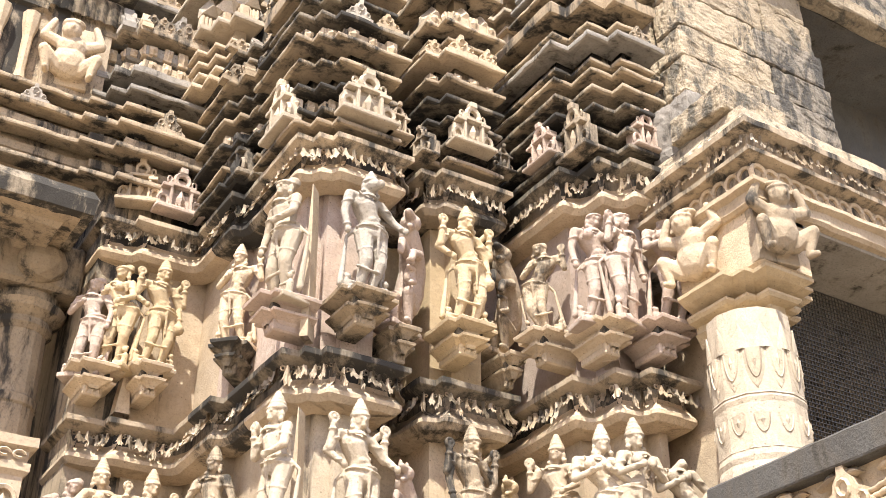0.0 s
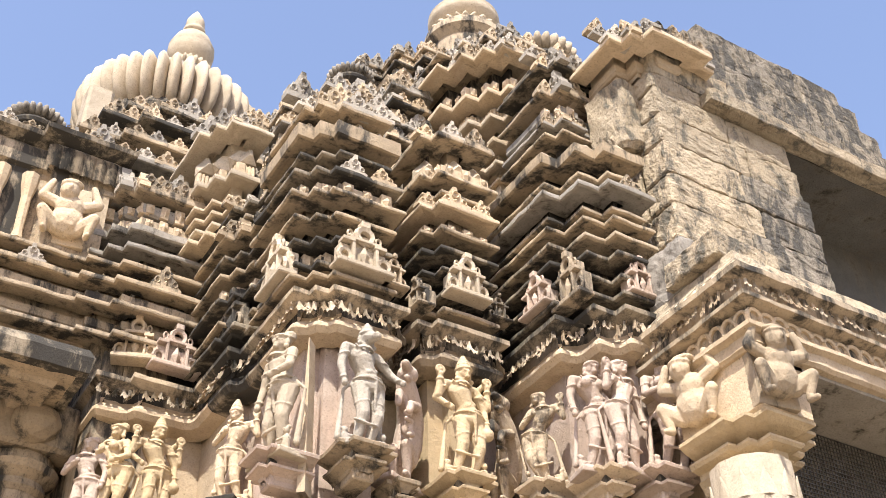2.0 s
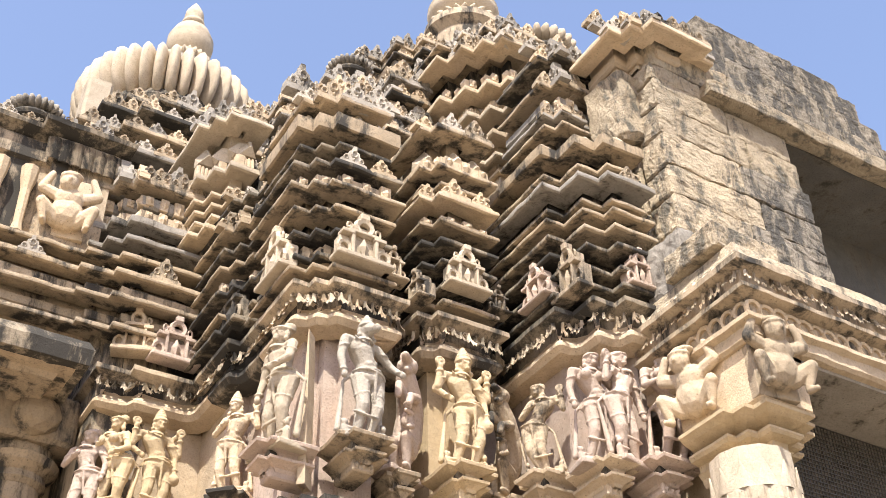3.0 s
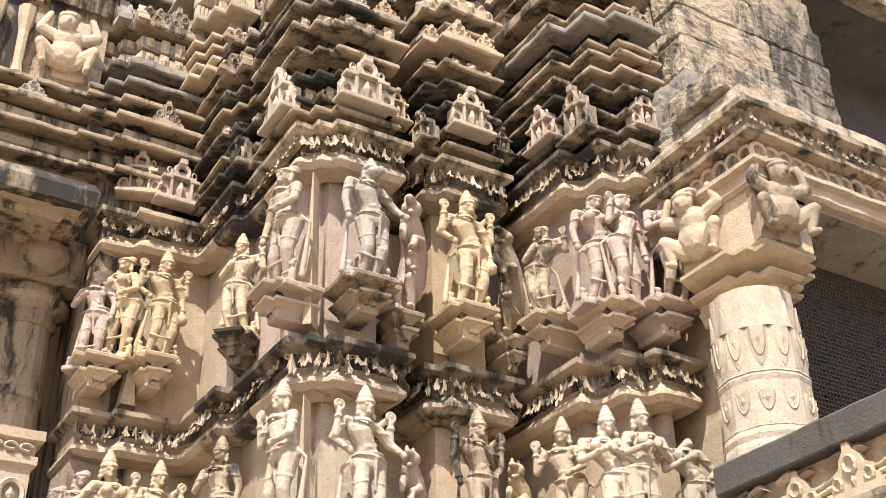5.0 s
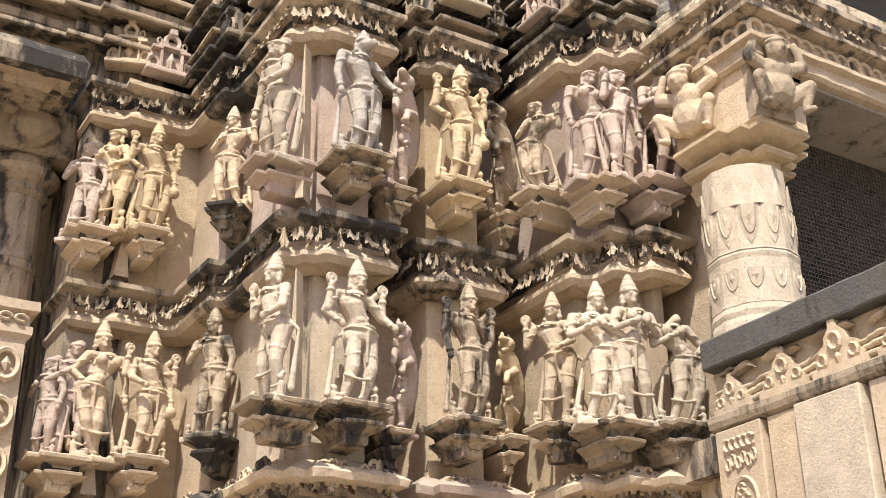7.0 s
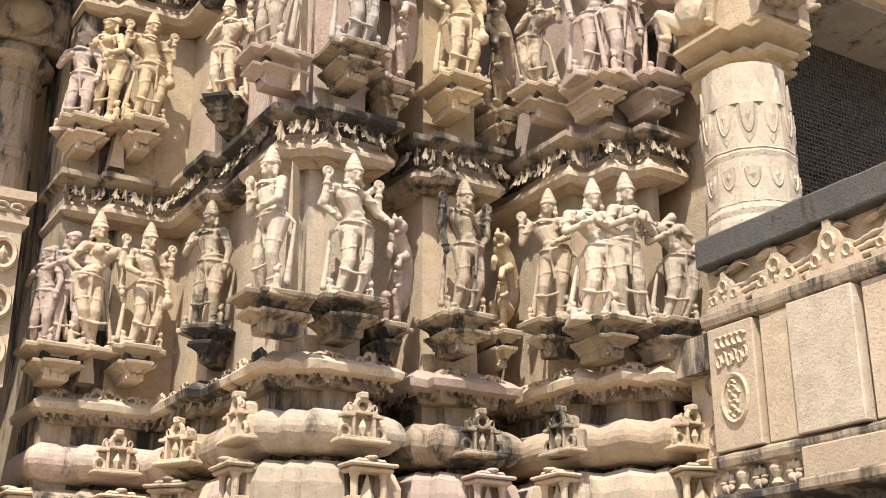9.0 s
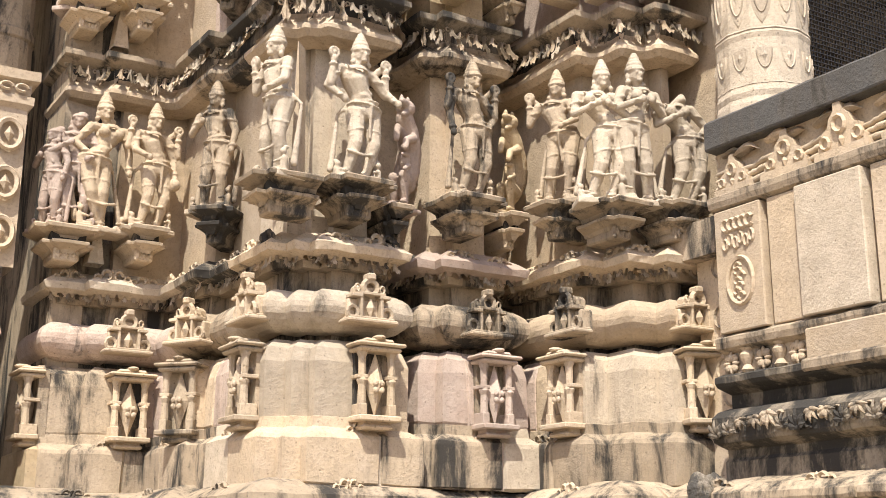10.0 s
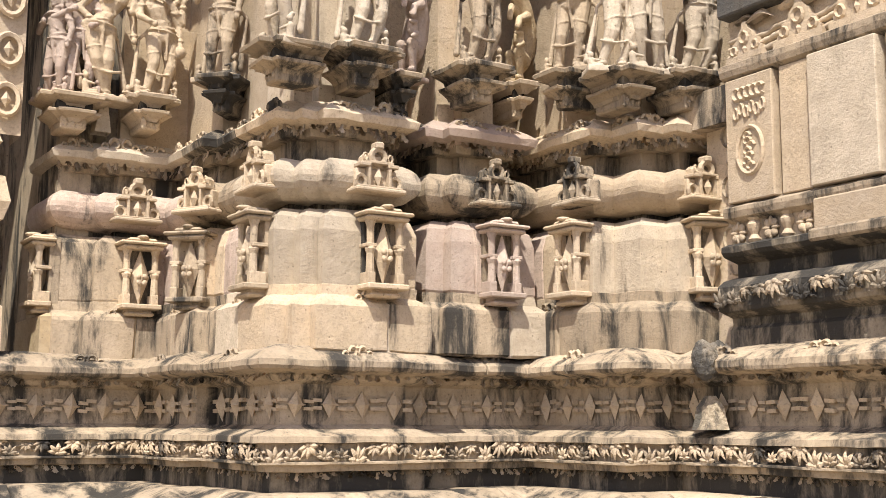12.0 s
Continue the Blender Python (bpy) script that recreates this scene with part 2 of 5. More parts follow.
bays("lower_wall", [(-0.16, 3.30), (-0.16, 4.46)], (BUFF, BUFF, PALE, BUFF, BUFF), "wall face behind the lower row of sculptures")
bays("lower_canopy", [(-0.18, 4.42), (-0.05, 4.44), (-0.015, 4.475), (-0.015, 4.50), (-0.08, 4.57), (-0.105, 4.66)], (BUFF, STAIN, BUFF, STAIN, BUFF), "carved hanging canopy over the lower sculptures")
bays("lower_canopy_ledge", [(-0.08, 4.655), (0.01, 4.70), (0.015, 4.705), (0.015, 4.74), (-0.12, 4.78), (-0.18, 4.79)], (STAIN, DARK, DARK, DARK, STAIN), "blackened projecting ledge above the lower canopy")
# strips behind the leaf fringes, shadow painted in with the dark stone
bays("lower_leaf_canopy", [(-0.085, 4.56), (-0.088, 4.60), (-0.088, 4.665)], (DARK, DARK, DARK, DARK, DARK), "recess behind the hanging stone leaves, its shadow painted dark")
bays("upper_leaf_canopy", [(-0.085, 6.07), (-0.088, 6.11), (-0.088, 6.175)], (DARK, DARK, DARK, DARK, DARK), "recess behind the hanging stone leaves, its shadow painted dark")
bays("upper_wall", [(-0.16, 4.76), (-0.16, 6.00)], (BUFF, PINK, PINK, GOLD, PINK), "wall face behind the upper row of sculptures")
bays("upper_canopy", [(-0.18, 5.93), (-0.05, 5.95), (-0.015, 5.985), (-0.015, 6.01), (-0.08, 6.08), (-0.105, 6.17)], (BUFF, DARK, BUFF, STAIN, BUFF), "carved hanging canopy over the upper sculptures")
bays("upper_canopy_ledge", [(-0.08, 6.165), (0.01, 6.22), (0.015, 6.225), (0.015, 6.26), (-0.10, 6.30), (-0.20, 6.31)], (STAIN, DARK, STAIN, STAIN, DARK), "blackened projecting ledge above the upper canopy")



# squared blocks of the foot course, the plinth eave and the base step, with open joints
near = lambda p: p[0] > 0.3 and p[1] > 2.8
blocks(bpy.data.objects["foot_course"], PLAN[1:-1], [(0.05, 1.965), (0.074, 1.98), (0.074, 2.20), (0.068, 2.222), (0.012, 2.262), (0.012, 2.315), (0.0, 2.32)], (GOLD, STAIN, STAIN, BUFF, PALE), 5, 0.5, 0.004, near)
blocks(bpy.data.objects["plinth_eave"], LOW, [(-0.02, 1.842), (0.108, 1.868), (0.122, 1.885), (0.120, 1.915), (0.06, 1.958), (-0.055, 1.998), (-0.10, 2.006)], (STAIN, BUFF, STAIN), 8, 0.75, 0.005, near)
blocks(bpy.data.objects["plinth_base"], LOW, [(0.31, 0.0), (0.31, 1.10), (0.28, 1.18), (0.105, 1.262), (-0.01, 1.268)], (STAIN, STAIN, BUFF), 11, 0.8, 0.004, near)
blocks(bpy.data.objects["bell_moulding"], PLAN[1:-1], [(0.002, 2.315), (0.008, 2.33), (0.008, 2.60), (-0.012, 2.675), (-0.075, 2.728), (-0.15, 2.738)], (BUFF, PINK, STAIN, PALE, STAIN), 21, 0.27, 0.004, near)
def along(pts, spacing, out=0.0, skip=0.02):
    """Places at even spacing on a plan line moved outwards: (x, y, turn in degrees so that -y faces outwards)."""
    line = offset_line(pts, out)
    for a, b in zip(line, line[1:]):
        d = b - a
        n = int((d.length - skip) / spacing + 0.35)
        for k in range(n):
            p = a + d * ((k + 0.5) / n)
            yield p.x, p.y, math.degrees(math.atan2(d.y, d.x))


def along_run(pts, spacing, out=0.0):
    """Places at even spacing on the whole of a plan line moved outwards, over its corners too."""
    line = offset_line(pts, out)
    left = 0.5 * spacing
    for a, b in zip(line, line[1:]):
        d = b - a
        while left < d.length:
            p = a + d * (left / d.length)
            yield p.x, p.y, math.degrees(math.atan2(d.y, d.x))
            left += spacing
        left -= d.length


def pieces(name, mesh_list, parent, places, rng, size=0.0):
    """Alike carved pieces as objects of their own on shared meshes."""
    for x, y, z, turn in places:
        ob = new(name, rng.choice(mesh_list))
        s = 1 + rng.uniform(-size, size)
        ob.matrix_world = pose(x, y, z, rng.uniform(-4, 4), rng.uniform(-5, 5), turn + rng.uniform(-5, 5)) @ Matrix.Diagonal((s, s, s * rng.uniform(1 - size, 1 + size), 1))
        ob.parent = parent


def mesh_of(name, bm, mat, smooth=False):
    bmesh.ops.recalc_face_normals(bm, faces=bm.faces)
    me = bpy.data.meshes.new(name)
    bm.to_mesh(me)
    bm.free()
    me.materials.append(mat)
    if smooth:
        me.polygons.foreach_set("use_smooth", [True] * len(me.polygons))
    return me


def grid_bm(f, nu, nv, bm=None):
    bm = bm or bmesh.new()
    g = [[bm.verts.new(f(i / nu, j / nv)) for j in range(nv + 1)] for i in range(nu + 1)]
    for i in range(nu):
        for j in range(nv):
            bm.faces.new((g[i][j], g[i + 1][j], g[i + 1][j + 1], g[i][j + 1]))
    return bm


def ring_bm(bm, c, rx, rz, r, n=12, k=5, a0=0.0, a1=360.0):
    """A hoop in the xz plane at c, with thickness r (flattened)."""
    whole = a1 - a0 >= 360
    rings = []
    steps = n if whole else n + 1
    for i in range(steps):
        a = radians(a0 + (a1 - a0) * i / n)
        u = Vector((math.cos(a), 0, math.sin(a)))
        rings.append([bm.verts.new(Vector(c) + Vector((rx * u.x, 0, rz * u.z)) + r * (math.cos(2 * math.pi * q / k) * u + Vector((0, 1.3 * math.sin(2 * math.pi * q / k), 0)))) for q in range(k)])
    for i in range(steps if whole else steps - 1):
        r0, r1 = rings[i], rings[(i + 1) % steps]
        for q in range(k):
            bm.faces.new((r0[q], r0[(q + 1) % k], r1[(q + 1) % k], r1[q]))
    if not whole:
        bm.faces.new(rings[0])
        bm.faces.new(rings[-1])
    return bm


def diamond_bm(bm, c, w, h, d):
    c = Vector(c)
    top, bot, lft, rgt = (bm.verts.new(c + Vector(v)) for v in ((0, 0, h / 2), (0, 0, -h / 2), (-w / 2, 0, 0), (w / 2, 0, 0)))
    tip, back = bm.verts.new(c + Vector((0, -d, 0))), bm.verts.new(c + Vector((0, d, 0)))
    for a, b in ((top, lft), (lft, bot), (bot, rgt), (rgt, top)):
        bm.faces.new((a, b, tip))
        bm.faces.new((b, a, back))
    return bm


rng = random.Random(7)


def blob(bm, c, r, tilt=0.0):
    m = Matrix.Translation(c) @ Matrix.Rotation(radians(tilt), 4, "Y") @ Matrix.Diagonal((*r, 1))
    bmesh.ops.create_icosphere(bm, subdivisions=2, radius=1.0, matrix=m)


# ---- carved fringe of leaves ----
def leaf_mesh(w, h, curl, mat, seed):
    """A hanging leaf: a narrow neck that flares like a bell to three points and curls outwards."""
    r = random.Random(seed)
    lean = r.uniform(-0.2, 0.2)

    def f(u, v):
        c = 2 * (u - 0.5)
        flare = 0.30 + 0.70 * v ** 1.4
        tip = 1.0 - 0.30 * abs(c) * v - 0.10 * math.cos(3 * math.pi * c) * v
        return (0.5 * w * c * flare + lean * w * v, -curl * (0.2 + 0.8 * v ** 2) - 0.45 * curl * math.cos(0.5 * math.pi * c), -h * v * tip)
    bm = grid_bm(f, 6, 4)
    blob_r = 0.16 * w
    ring_bm(bm, (0.30 * w * (1 if seed % 2 else -1), -0.3 * curl, -0.10 * h), blob_r, blob_r, 0.4 * blob_r, 7, 4)
    bmesh.ops.solidify(bm, geom=bm.faces[:], thickness=0.010)
    return mesh_of("carved_leaf", bm, mat)


def fringe(parent, pts, z, out, mat, spacing=0.075, w=0.062, h=0.12, curl=0.035):
    kinds = [leaf_mesh(w * s, h * q, curl, m_, k) for m_ in (mat, BUFF, PALE) for k, (s, q) in enumerate(((1, 1), (0.8, 0.8), (1.25, 0.9), (0.7, 1.1)))]
    pieces("carved_leaf", kinds, parent, [(x, y, z + rng.uniform(-0.012, 0.012), a) for x, y, a in along_run(pts, spacing, out)], rng, 0.15)


for name, z, mat in (("lower_canopy", 4.625, STAIN), ("upper_canopy", 6.145, STAIN)):
    fringe(bpy.data.objects[name], soften(PLAN[1:-1]), z + 0.028, -0.040, mat, 0.058, 0.076, 0.118, 0.045)
fringe(bpy.data.objects["upper_neck"], PLAN[1:-1], 3.185, -0.045, STAIN, 0.052, 0.055, 0.07, 0.02)


# ---- plinth carvings ----
def scroll_mesh(seed, mats=None):
    """A fan of leaves between two curling stems; every other one hangs."""
    r = random.Random(seed)
    bm = bmesh.new()
    k = 1 if seed % 2 else -1
    for deg in (-78, -42, 0, 42, 78):
        a = radians(deg + r.uniform(-8, 8))
        ln = 0.030 if abs(deg) < 60 else 0.024
        grid_bm(lambda u, v: (math.sin(a) * ln * 2 * v + math.cos(a) * (u - 0.5) * 0.024 * math.sin(math.pi * (0.15 + 0.82 * v)), -0.004 - 0.020 * math.sin(2.7 * v) - 0.006 * math.cos((u - 0.5) * 3),
                              k * (-0.032 + math.cos(a) * ln * 2.1 * v - math.sin(a) * (u - 0.5) * 0.024 * math.sin(math.pi * (0.15 + 0.82 * v)))), 2, 5, bm)
    ring_bm(bm, (0.052, -0.004, k * -0.012), 0.020, 0.024, 0.007, 8, 4, 40, 300)
    blob(bm, (0, -0.008, k * -0.034), (0.013, 0.014, 0.011))
    return mesh_of("carved_palmette", bm, mats[seed % 2] if mats else BUFF if seed % 3 else STAIN)


scrolls = [scroll_mesh(k) for k in range(6)]
pieces("carved_palmette", scrolls, bpy.data.objects["plinth_frieze"],
       [(x, y, 1.462, a) for x, y, a in along(LOW, 0.085, 0.058) if x > 0.6 and y > 3.1], rng, 0.2)


def rosette_mesh(seed):
    bm = bmesh.new()
    diamond_bm(bm, (0, 0, 0), 0.085, 0.15, 0.035)
    for s in (-1, 1):
        box_bm((s * 0.072 - 0.026, -0.006, 0.012), (s * 0.072 + 0.026, 0.02, 0.030), 0, bm)
        box_bm((s * 0.072 - 0.026, -0.006, -0.030), (s * 0.072 + 0.026, 0.02, -0.012), 0, bm)
    if seed:
        diamond_bm(bm, (0.0, -0.01, 0), 0.11, 0.04, 0.02)
    return mesh_of("carved_diamond", bm, BUFF)


pieces("carved_diamond", [rosette_mesh(0), rosette_mesh(1)], bpy.data.objects["plinth_band"],
       [(x, y, 1.70, a) for x, y, a in along(LOW, 0.2, -0.062) if x > 0.6 and y > 3.1], rng, 0.12)


# small leaf fringes below the frieze and below the eave
EDGE = [(0.4, 7.15)] + LOW[1:-1] + [(4.42, 2.9)]
fringe(bpy.data.objects["plinth_fascia"], EDGE, 1.368, 0.012, STAIN, 0.05, 0.042, 0.034, 0.008)
fringe(bpy.data.objects["plinth_band"], EDGE, 1.862, 0.012, STAIN, 0.06, 0.055, 0.045, 0.014)


# curled half-medallions standing on the sloping eaves
def curl_mesh(seed, mat):
    bm = bmesh.new()
    for s in (-1, 1):
        ring_bm(bm, (s * 0.03, 0, 0.028), 0.022, 0.022, 0.010, 9, 4, 0 if s > 0 else -90, 270 if s > 0 else 180)
        ring_bm(bm, (s * 0.075, 0, 0.016), 0.016, 0.013, 0.008, 8, 4)
    diamond_bm(bm, (0, 0, 0.045), 0.03, 0.035, 0.014)
    box_bm((-0.10, 0.0, -0.02), (0.10, 0.04, 0.018), 0.008, bm)
    return mesh_of("carved_curl", bm, mat)


curls = [curl_mesh(0, BUFF), curl_mesh(1, STAIN)]
for name, pts, z, out, gap in (("plinth_eave", LOW, 1.935, 0.06, 0.62), ("lower_eave", PLAN[1:-1], 3.25, -0.02, 0.22), ("foot_course", PLAN[1:-1], 2.24, 0.03, 0.55)):
    pieces("carved_curl", curls, bpy.data.objects[name], [(x, y, z, a) for x, y, a in along(pts, gap, out) if x > 0.6 and y > 3.1], rng, 0.25)


# ---- pierced gable ornaments ----
def gable(x, y, z, turn, w, h, mat, label="pierced sandstone gable ornament with a diamond and a horseshoe arch"):
    root = new("gable_ornament")
    w, h = 1.15 * w, 1.1 * h
    root.matrix_world = pose(x, y, z, 0, 0, turn)
    tagged(root, label, "gable ornament", "pierced gable ornaments")
    bm = box_bm((-0.54 * w, -0.055, 0), (0.54 * w, 0.08, 0.09 * h), 0.008)
    box_bm((-0.48 * w, -0.04, 0.085 * h), (0.48 * w, 0.08, 0.13 * h), 0.004, bm)
    part("base", bm, mat, root)
    for s in (-1, 1):
        bm = bmesh.new()
        ring_bm(bm, (s * w * 0.37, 0, 0.22 * h), 0.11 * w, 0.12 * h, 0.045 * w, 10, 5)
        box_bm((s * w * 0.22 - 0.03 * w, -0.03, 0.08 * h), (s * w * 0.22 + 0.03 * w, 0.05, 0.55 * h), 0.003, bm)
        box_bm((s * w * 0.30 - 0.13 * w, -0.035, 0.50 * h), (s * w * 0.30 + 0.10 * w, 0.05, 0.57 * h), 0.003, bm)
        part("side_scroll", bm, mat, root)
    bm = bmesh.new()
    diamond_bm(bm, (0, -0.01, 0.31 * h), 0.20 * w, 0.42 * h, 0.03)
    part("diamond", bm, mat, root)
    bm = bmesh.new()
    ring_bm(bm, (0, 0, 0.72 * h), 0.15 * w, 0.14 * h, 0.06 * w, 12, 5)
    box_bm((-0.30 * w, -0.03, 0.56 * h), (0.30 * w, 0.05, 0.62 * h), 0.003, bm)
    for s in (-1, 1):
        ring_bm(bm, (s * 0.27 * w, 0, 0.70 * h), 0.05 * w, 0.07 * h, 0.025 * w, 8, 4)
    box_bm((-0.09 * w, -0.03, 0.86 * h), (0.09 * w, 0.04, 1.0 * h), 0.008, bm)
    part("arch", bm, mat, root)
    bm = box_bm((-0.44 * w, 0.012, 0.05 * h), (0.44 * w, 0.10, 0.50 * h), 0.01)
    box_bm((-0.27 * w, 0.014, 0.45 * h), (0.27 * w, 0.10, 0.80 * h), 0.02, bm)
    part("back_block", bm, mat, root)
    return root


for x, y, z, turn, w, h, mat in (
        (2.20, 7.17, 2.80, 0, 0.24, 0.25, BUFF), (2.36, 6.60, 2.79, -60, 0.22, 0.25, BUFF), (2.43, 5.91, 2.81, -90, 0.24, 0.25, BUFF),
        (2.98, 5.55, 2.80, 0, 0.24, 0.25, BUFF), (3.73, 5.55, 2.80, 0, 0.23, 0.25, STAIN), (4.06, 5.27, 2.80, -90, 0.23, 0.25, STAIN),
        (4.60, 4.80, 2.80, 0, 0.24, 0.23, BUFF),
        (1.96, 7.30, 6.40, -20, 0.26, 0.37, BUFF), (2.24, 7.22, 6.36, 0, 0.30, 0.36, PINK), (2.90, 5.60, 6.42, 0, 0.34, 0.37, PALE),
        (2.46, 6.03, 6.41, -90, 0.32, 0.40, PALE), (3.71, 5.60, 6.50, 0, 0.28, 0.35, PALE), (4.13, 5.39, 6.40, -90, 0.26, 0.31, PINK),
        (4.21, 5.12, 6.33, -90, 0.26, 0.40, STAIN), (4.66, 4.90, 6.40, 0, 0.22, 0.32, PINK), (3.38, 5.74, 6.36, -90, 0.2, 0.26, STAIN),
        (2.44, 6.70, 6.38, -90, 0.3, 0.4, DARK), (3.16, 5.66, 6.42, 0, 0.16, 0.26, STAIN), (4.0, 5.66, 6.44, 0, 0.14, 0.22, STAIN)):
    gable(x, y, z, turn, w, h, mat)


# ---- small niches on the bell moulding ----
def niche(x, y, z, turn, w, h, mat):
    root = new("wall_niche")
    root.matrix_world = pose(x, y, z, 0, 0, turn)
    tagged(root, "small sandstone niche with colonettes and a flowered diamond", "niche", "niches on the bell moulding")
    for s in (-1, 1):
        bm = bmesh.new()
        sx = s * w * 0.41
        box_bm((sx - 0.022, -0.055, 0.13 * h), (sx + 0.022, 0.04, 0.26 * h), 0.004, bm)
        lathe_bm([(0.024, 0.25 * h), (0.020, 0.45 * h), (0.030, 0.5 * h), (0.019, 0.54 * h), (0.021, 0.74 * h), (0.032, 0.80 * h)], 8, bm, Matrix.Translation((sx, -0.03, 0)))
        box_bm((sx - 0.03, -0.05, 0.52 * h), (sx + 0.03, 0.04, 0.56 * h), 0.003, bm)
        part("colonette", bm, mat, root)
    bm = box_bm((-0.60 * w, -0.085, 0.80 * h), (0.60 * w, 0.06, 0.85 * h), 0.012)
    box_bm((-0.68 * w, -0.10, 0.855 * h), (0.68 * w, 0.06, 0.895 * h), 0.008, bm)
    box_bm((-0.42 * w, -0.07, 0.89 * h), (0.42 * w, 0.06, 0.94 * h), 0.012, bm)
    blob(bm, (0, -0.05, 0.95 * h), (0.16 * w, 0.05, 0.03 * h))
    part("roof", bm, mat, root)
    bm = diamond_bm(bmesh.new(), (0, -0.012, 0.47 * h), 0.56 * w, 0.68 * h, 0.06)
    for k in range(4):
        a = radians(45 + 90 * k)
        blob(bm, (0.024 * math.cos(a), -0.058, 0.44 * h + 0.026 * math.sin(a)), (0.018, 0.012, 0.016), 45 + 90 * k)
    part("diamond", bm, mat, root)
    part("sill", box_bm((-w * 0.58, -0.09, 0.08 * h), (w * 0.58, 0.05, 0.14 * h), 0.006), mat, root)
    bm = box_bm((-w * 0.42, -0.06, 0.0), (w * 0.42, 0.05, 0.05 * h), 0.012)
    box_bm((-w * 0.36, -0.035, 0.04 * h), (w * 0.36, 0.05, 0.09 * h), 0.006, bm)
    part("corbel", bm, mat, root)
    part("back", box_bm((-w * 0.45, 0.03, 0.1 * h), (w * 0.45, 0.09, 0.9 * h), 0.0), STAIN, root)


for x, y, z, turn, w, mat in ((2.23, 7.18, 2.235, 0, 0.21, BUFF), (2.37, 6.66, 2.24, -45, 0.2, STAIN), (2.44, 5.92, 2.25, -90, 0.2, STAIN),
                              (3.01, 5.55, 2.25, 0, 0.21, BUFF), (3.76, 5.55, 2.25, 0, 0.2, PINK), (4.07, 5.31, 2.25, -90, 0.2, BUFF),
                              (4.62, 4.80, 2.26, -20, 0.22, BUFF), (1.70, 7.40, 2.24, -90, 0.2, BUFF)):
    niche(x, y, z, turn, w, 0.5, mat)


# ---- sculptures ----
def limb(bm, p0, p1, r0, r1, n=8):
    p0, p1 = Vector(p0), Vector(p1)
    ax = p1 - p0
    ln = max(ax.length, 1e-4)
    q = ax.to_track_quat("Z", "Y").to_matrix()
    rings = []
    for f, s, off in ((0, 0.35, -0.9), (0, 0.8, -0.55), (0, 1, 0), (0.5, 1, 0), (1, 1, 0), (1, 0.8, 0.55), (1, 0.35, 0.9)):
        r = (r0 + (r1 - r0) * f)
        c = p0 + ax * f + q @ Vector((0, 0, off * r))
        rings.append([bm.verts.new(c + q @ Vector((s * r * math.cos(2 * math.pi * k / n), s * r * math.sin(2 * math.pi * k / n), 0))) for k in range(n)])
    for a, b in zip(rings, rings[1:]):
        for k in range(n):
            bm.faces.new((a[k], a[(k + 1) % n], b[(k + 1) % n], b[k]))
    bm.faces.new(rings[-1])
    bm.faces.new(list(reversed(rings[0])))


def hoop(bm, c, rx, ry, r, tilt=0.0):
    n, k = 12, 5
    t = Matrix.Rotation(radians(tilt), 3, "Y")
    rings = []
    for i in range(n):
        a = 2 * math.pi * i / n
        u = Vector((math.cos(a), math.sin(a), 0))
        rings.append([bm.verts.new(Vector(c) + t @ (Vector((rx * u.x, ry * u.y, 0)) + r * (math.cos(2 * math.pi * q / k) * u + Vector((0, 0, math.sin(2 * math.pi * q / k)))))) for q in range(k)])
    for i in range(n):
        for q in range(k):
            bm.faces.new((rings[i][q], rings[i][(q + 1) % k], rings[(i + 1) % n][(q + 1) % k], rings[(i + 1) % n][q]))


ARMS = {"down": ((0.17, -0.01, 0.60), (0.165, -0.05, 0.44)), "up": ((0.195, -0.02, 0.63), (0.185, -0.04, 0.79)), "fold": ((0.17, -0.04, 0.61), (0.03, -0.12, 0.67)),
        "hip": ((0.20, 0.0, 0.62), (0.115, -0.06, 0.53)), "out": ((0.20, -0.03, 0.64), (0.24, -0.10, 0.56)), "head": ((0.20, -0.03, 0.80), (0.08, -0.02, 0.93)),
        "front": ((0.16, -0.06, 0.60), (0.08, -0.13, 0.54)), "none": None}


def carve(name, bm, mat, label, m, category="statue", voxel=0.006, wear=0.004):
    """Fuses the rough solids into one worn stone figure."""
    bmesh.ops.transform(bm, matrix=m, verts=bm.verts)
    ob = tagged(finish(name, bm, mat), label, category, "wall sculptures")
    rm = ob.modifiers.new("fuse", "REMESH")
    rm.mode, rm.voxel_size, rm.use_smooth_shade = "VOXEL", voxel, True
    dp = ob.modifiers.new("wear", "DISPLACE")
    dp.texture, dp.texture_coords, dp.strength, dp.mid_level = WEAR, "GLOBAL", wear, 0.5
    return ob


WEAR = bpy.data.textures.new("wear", "CLOUDS")
WEAR.noise_scale, WEAR.noise_depth = 0.03, 2


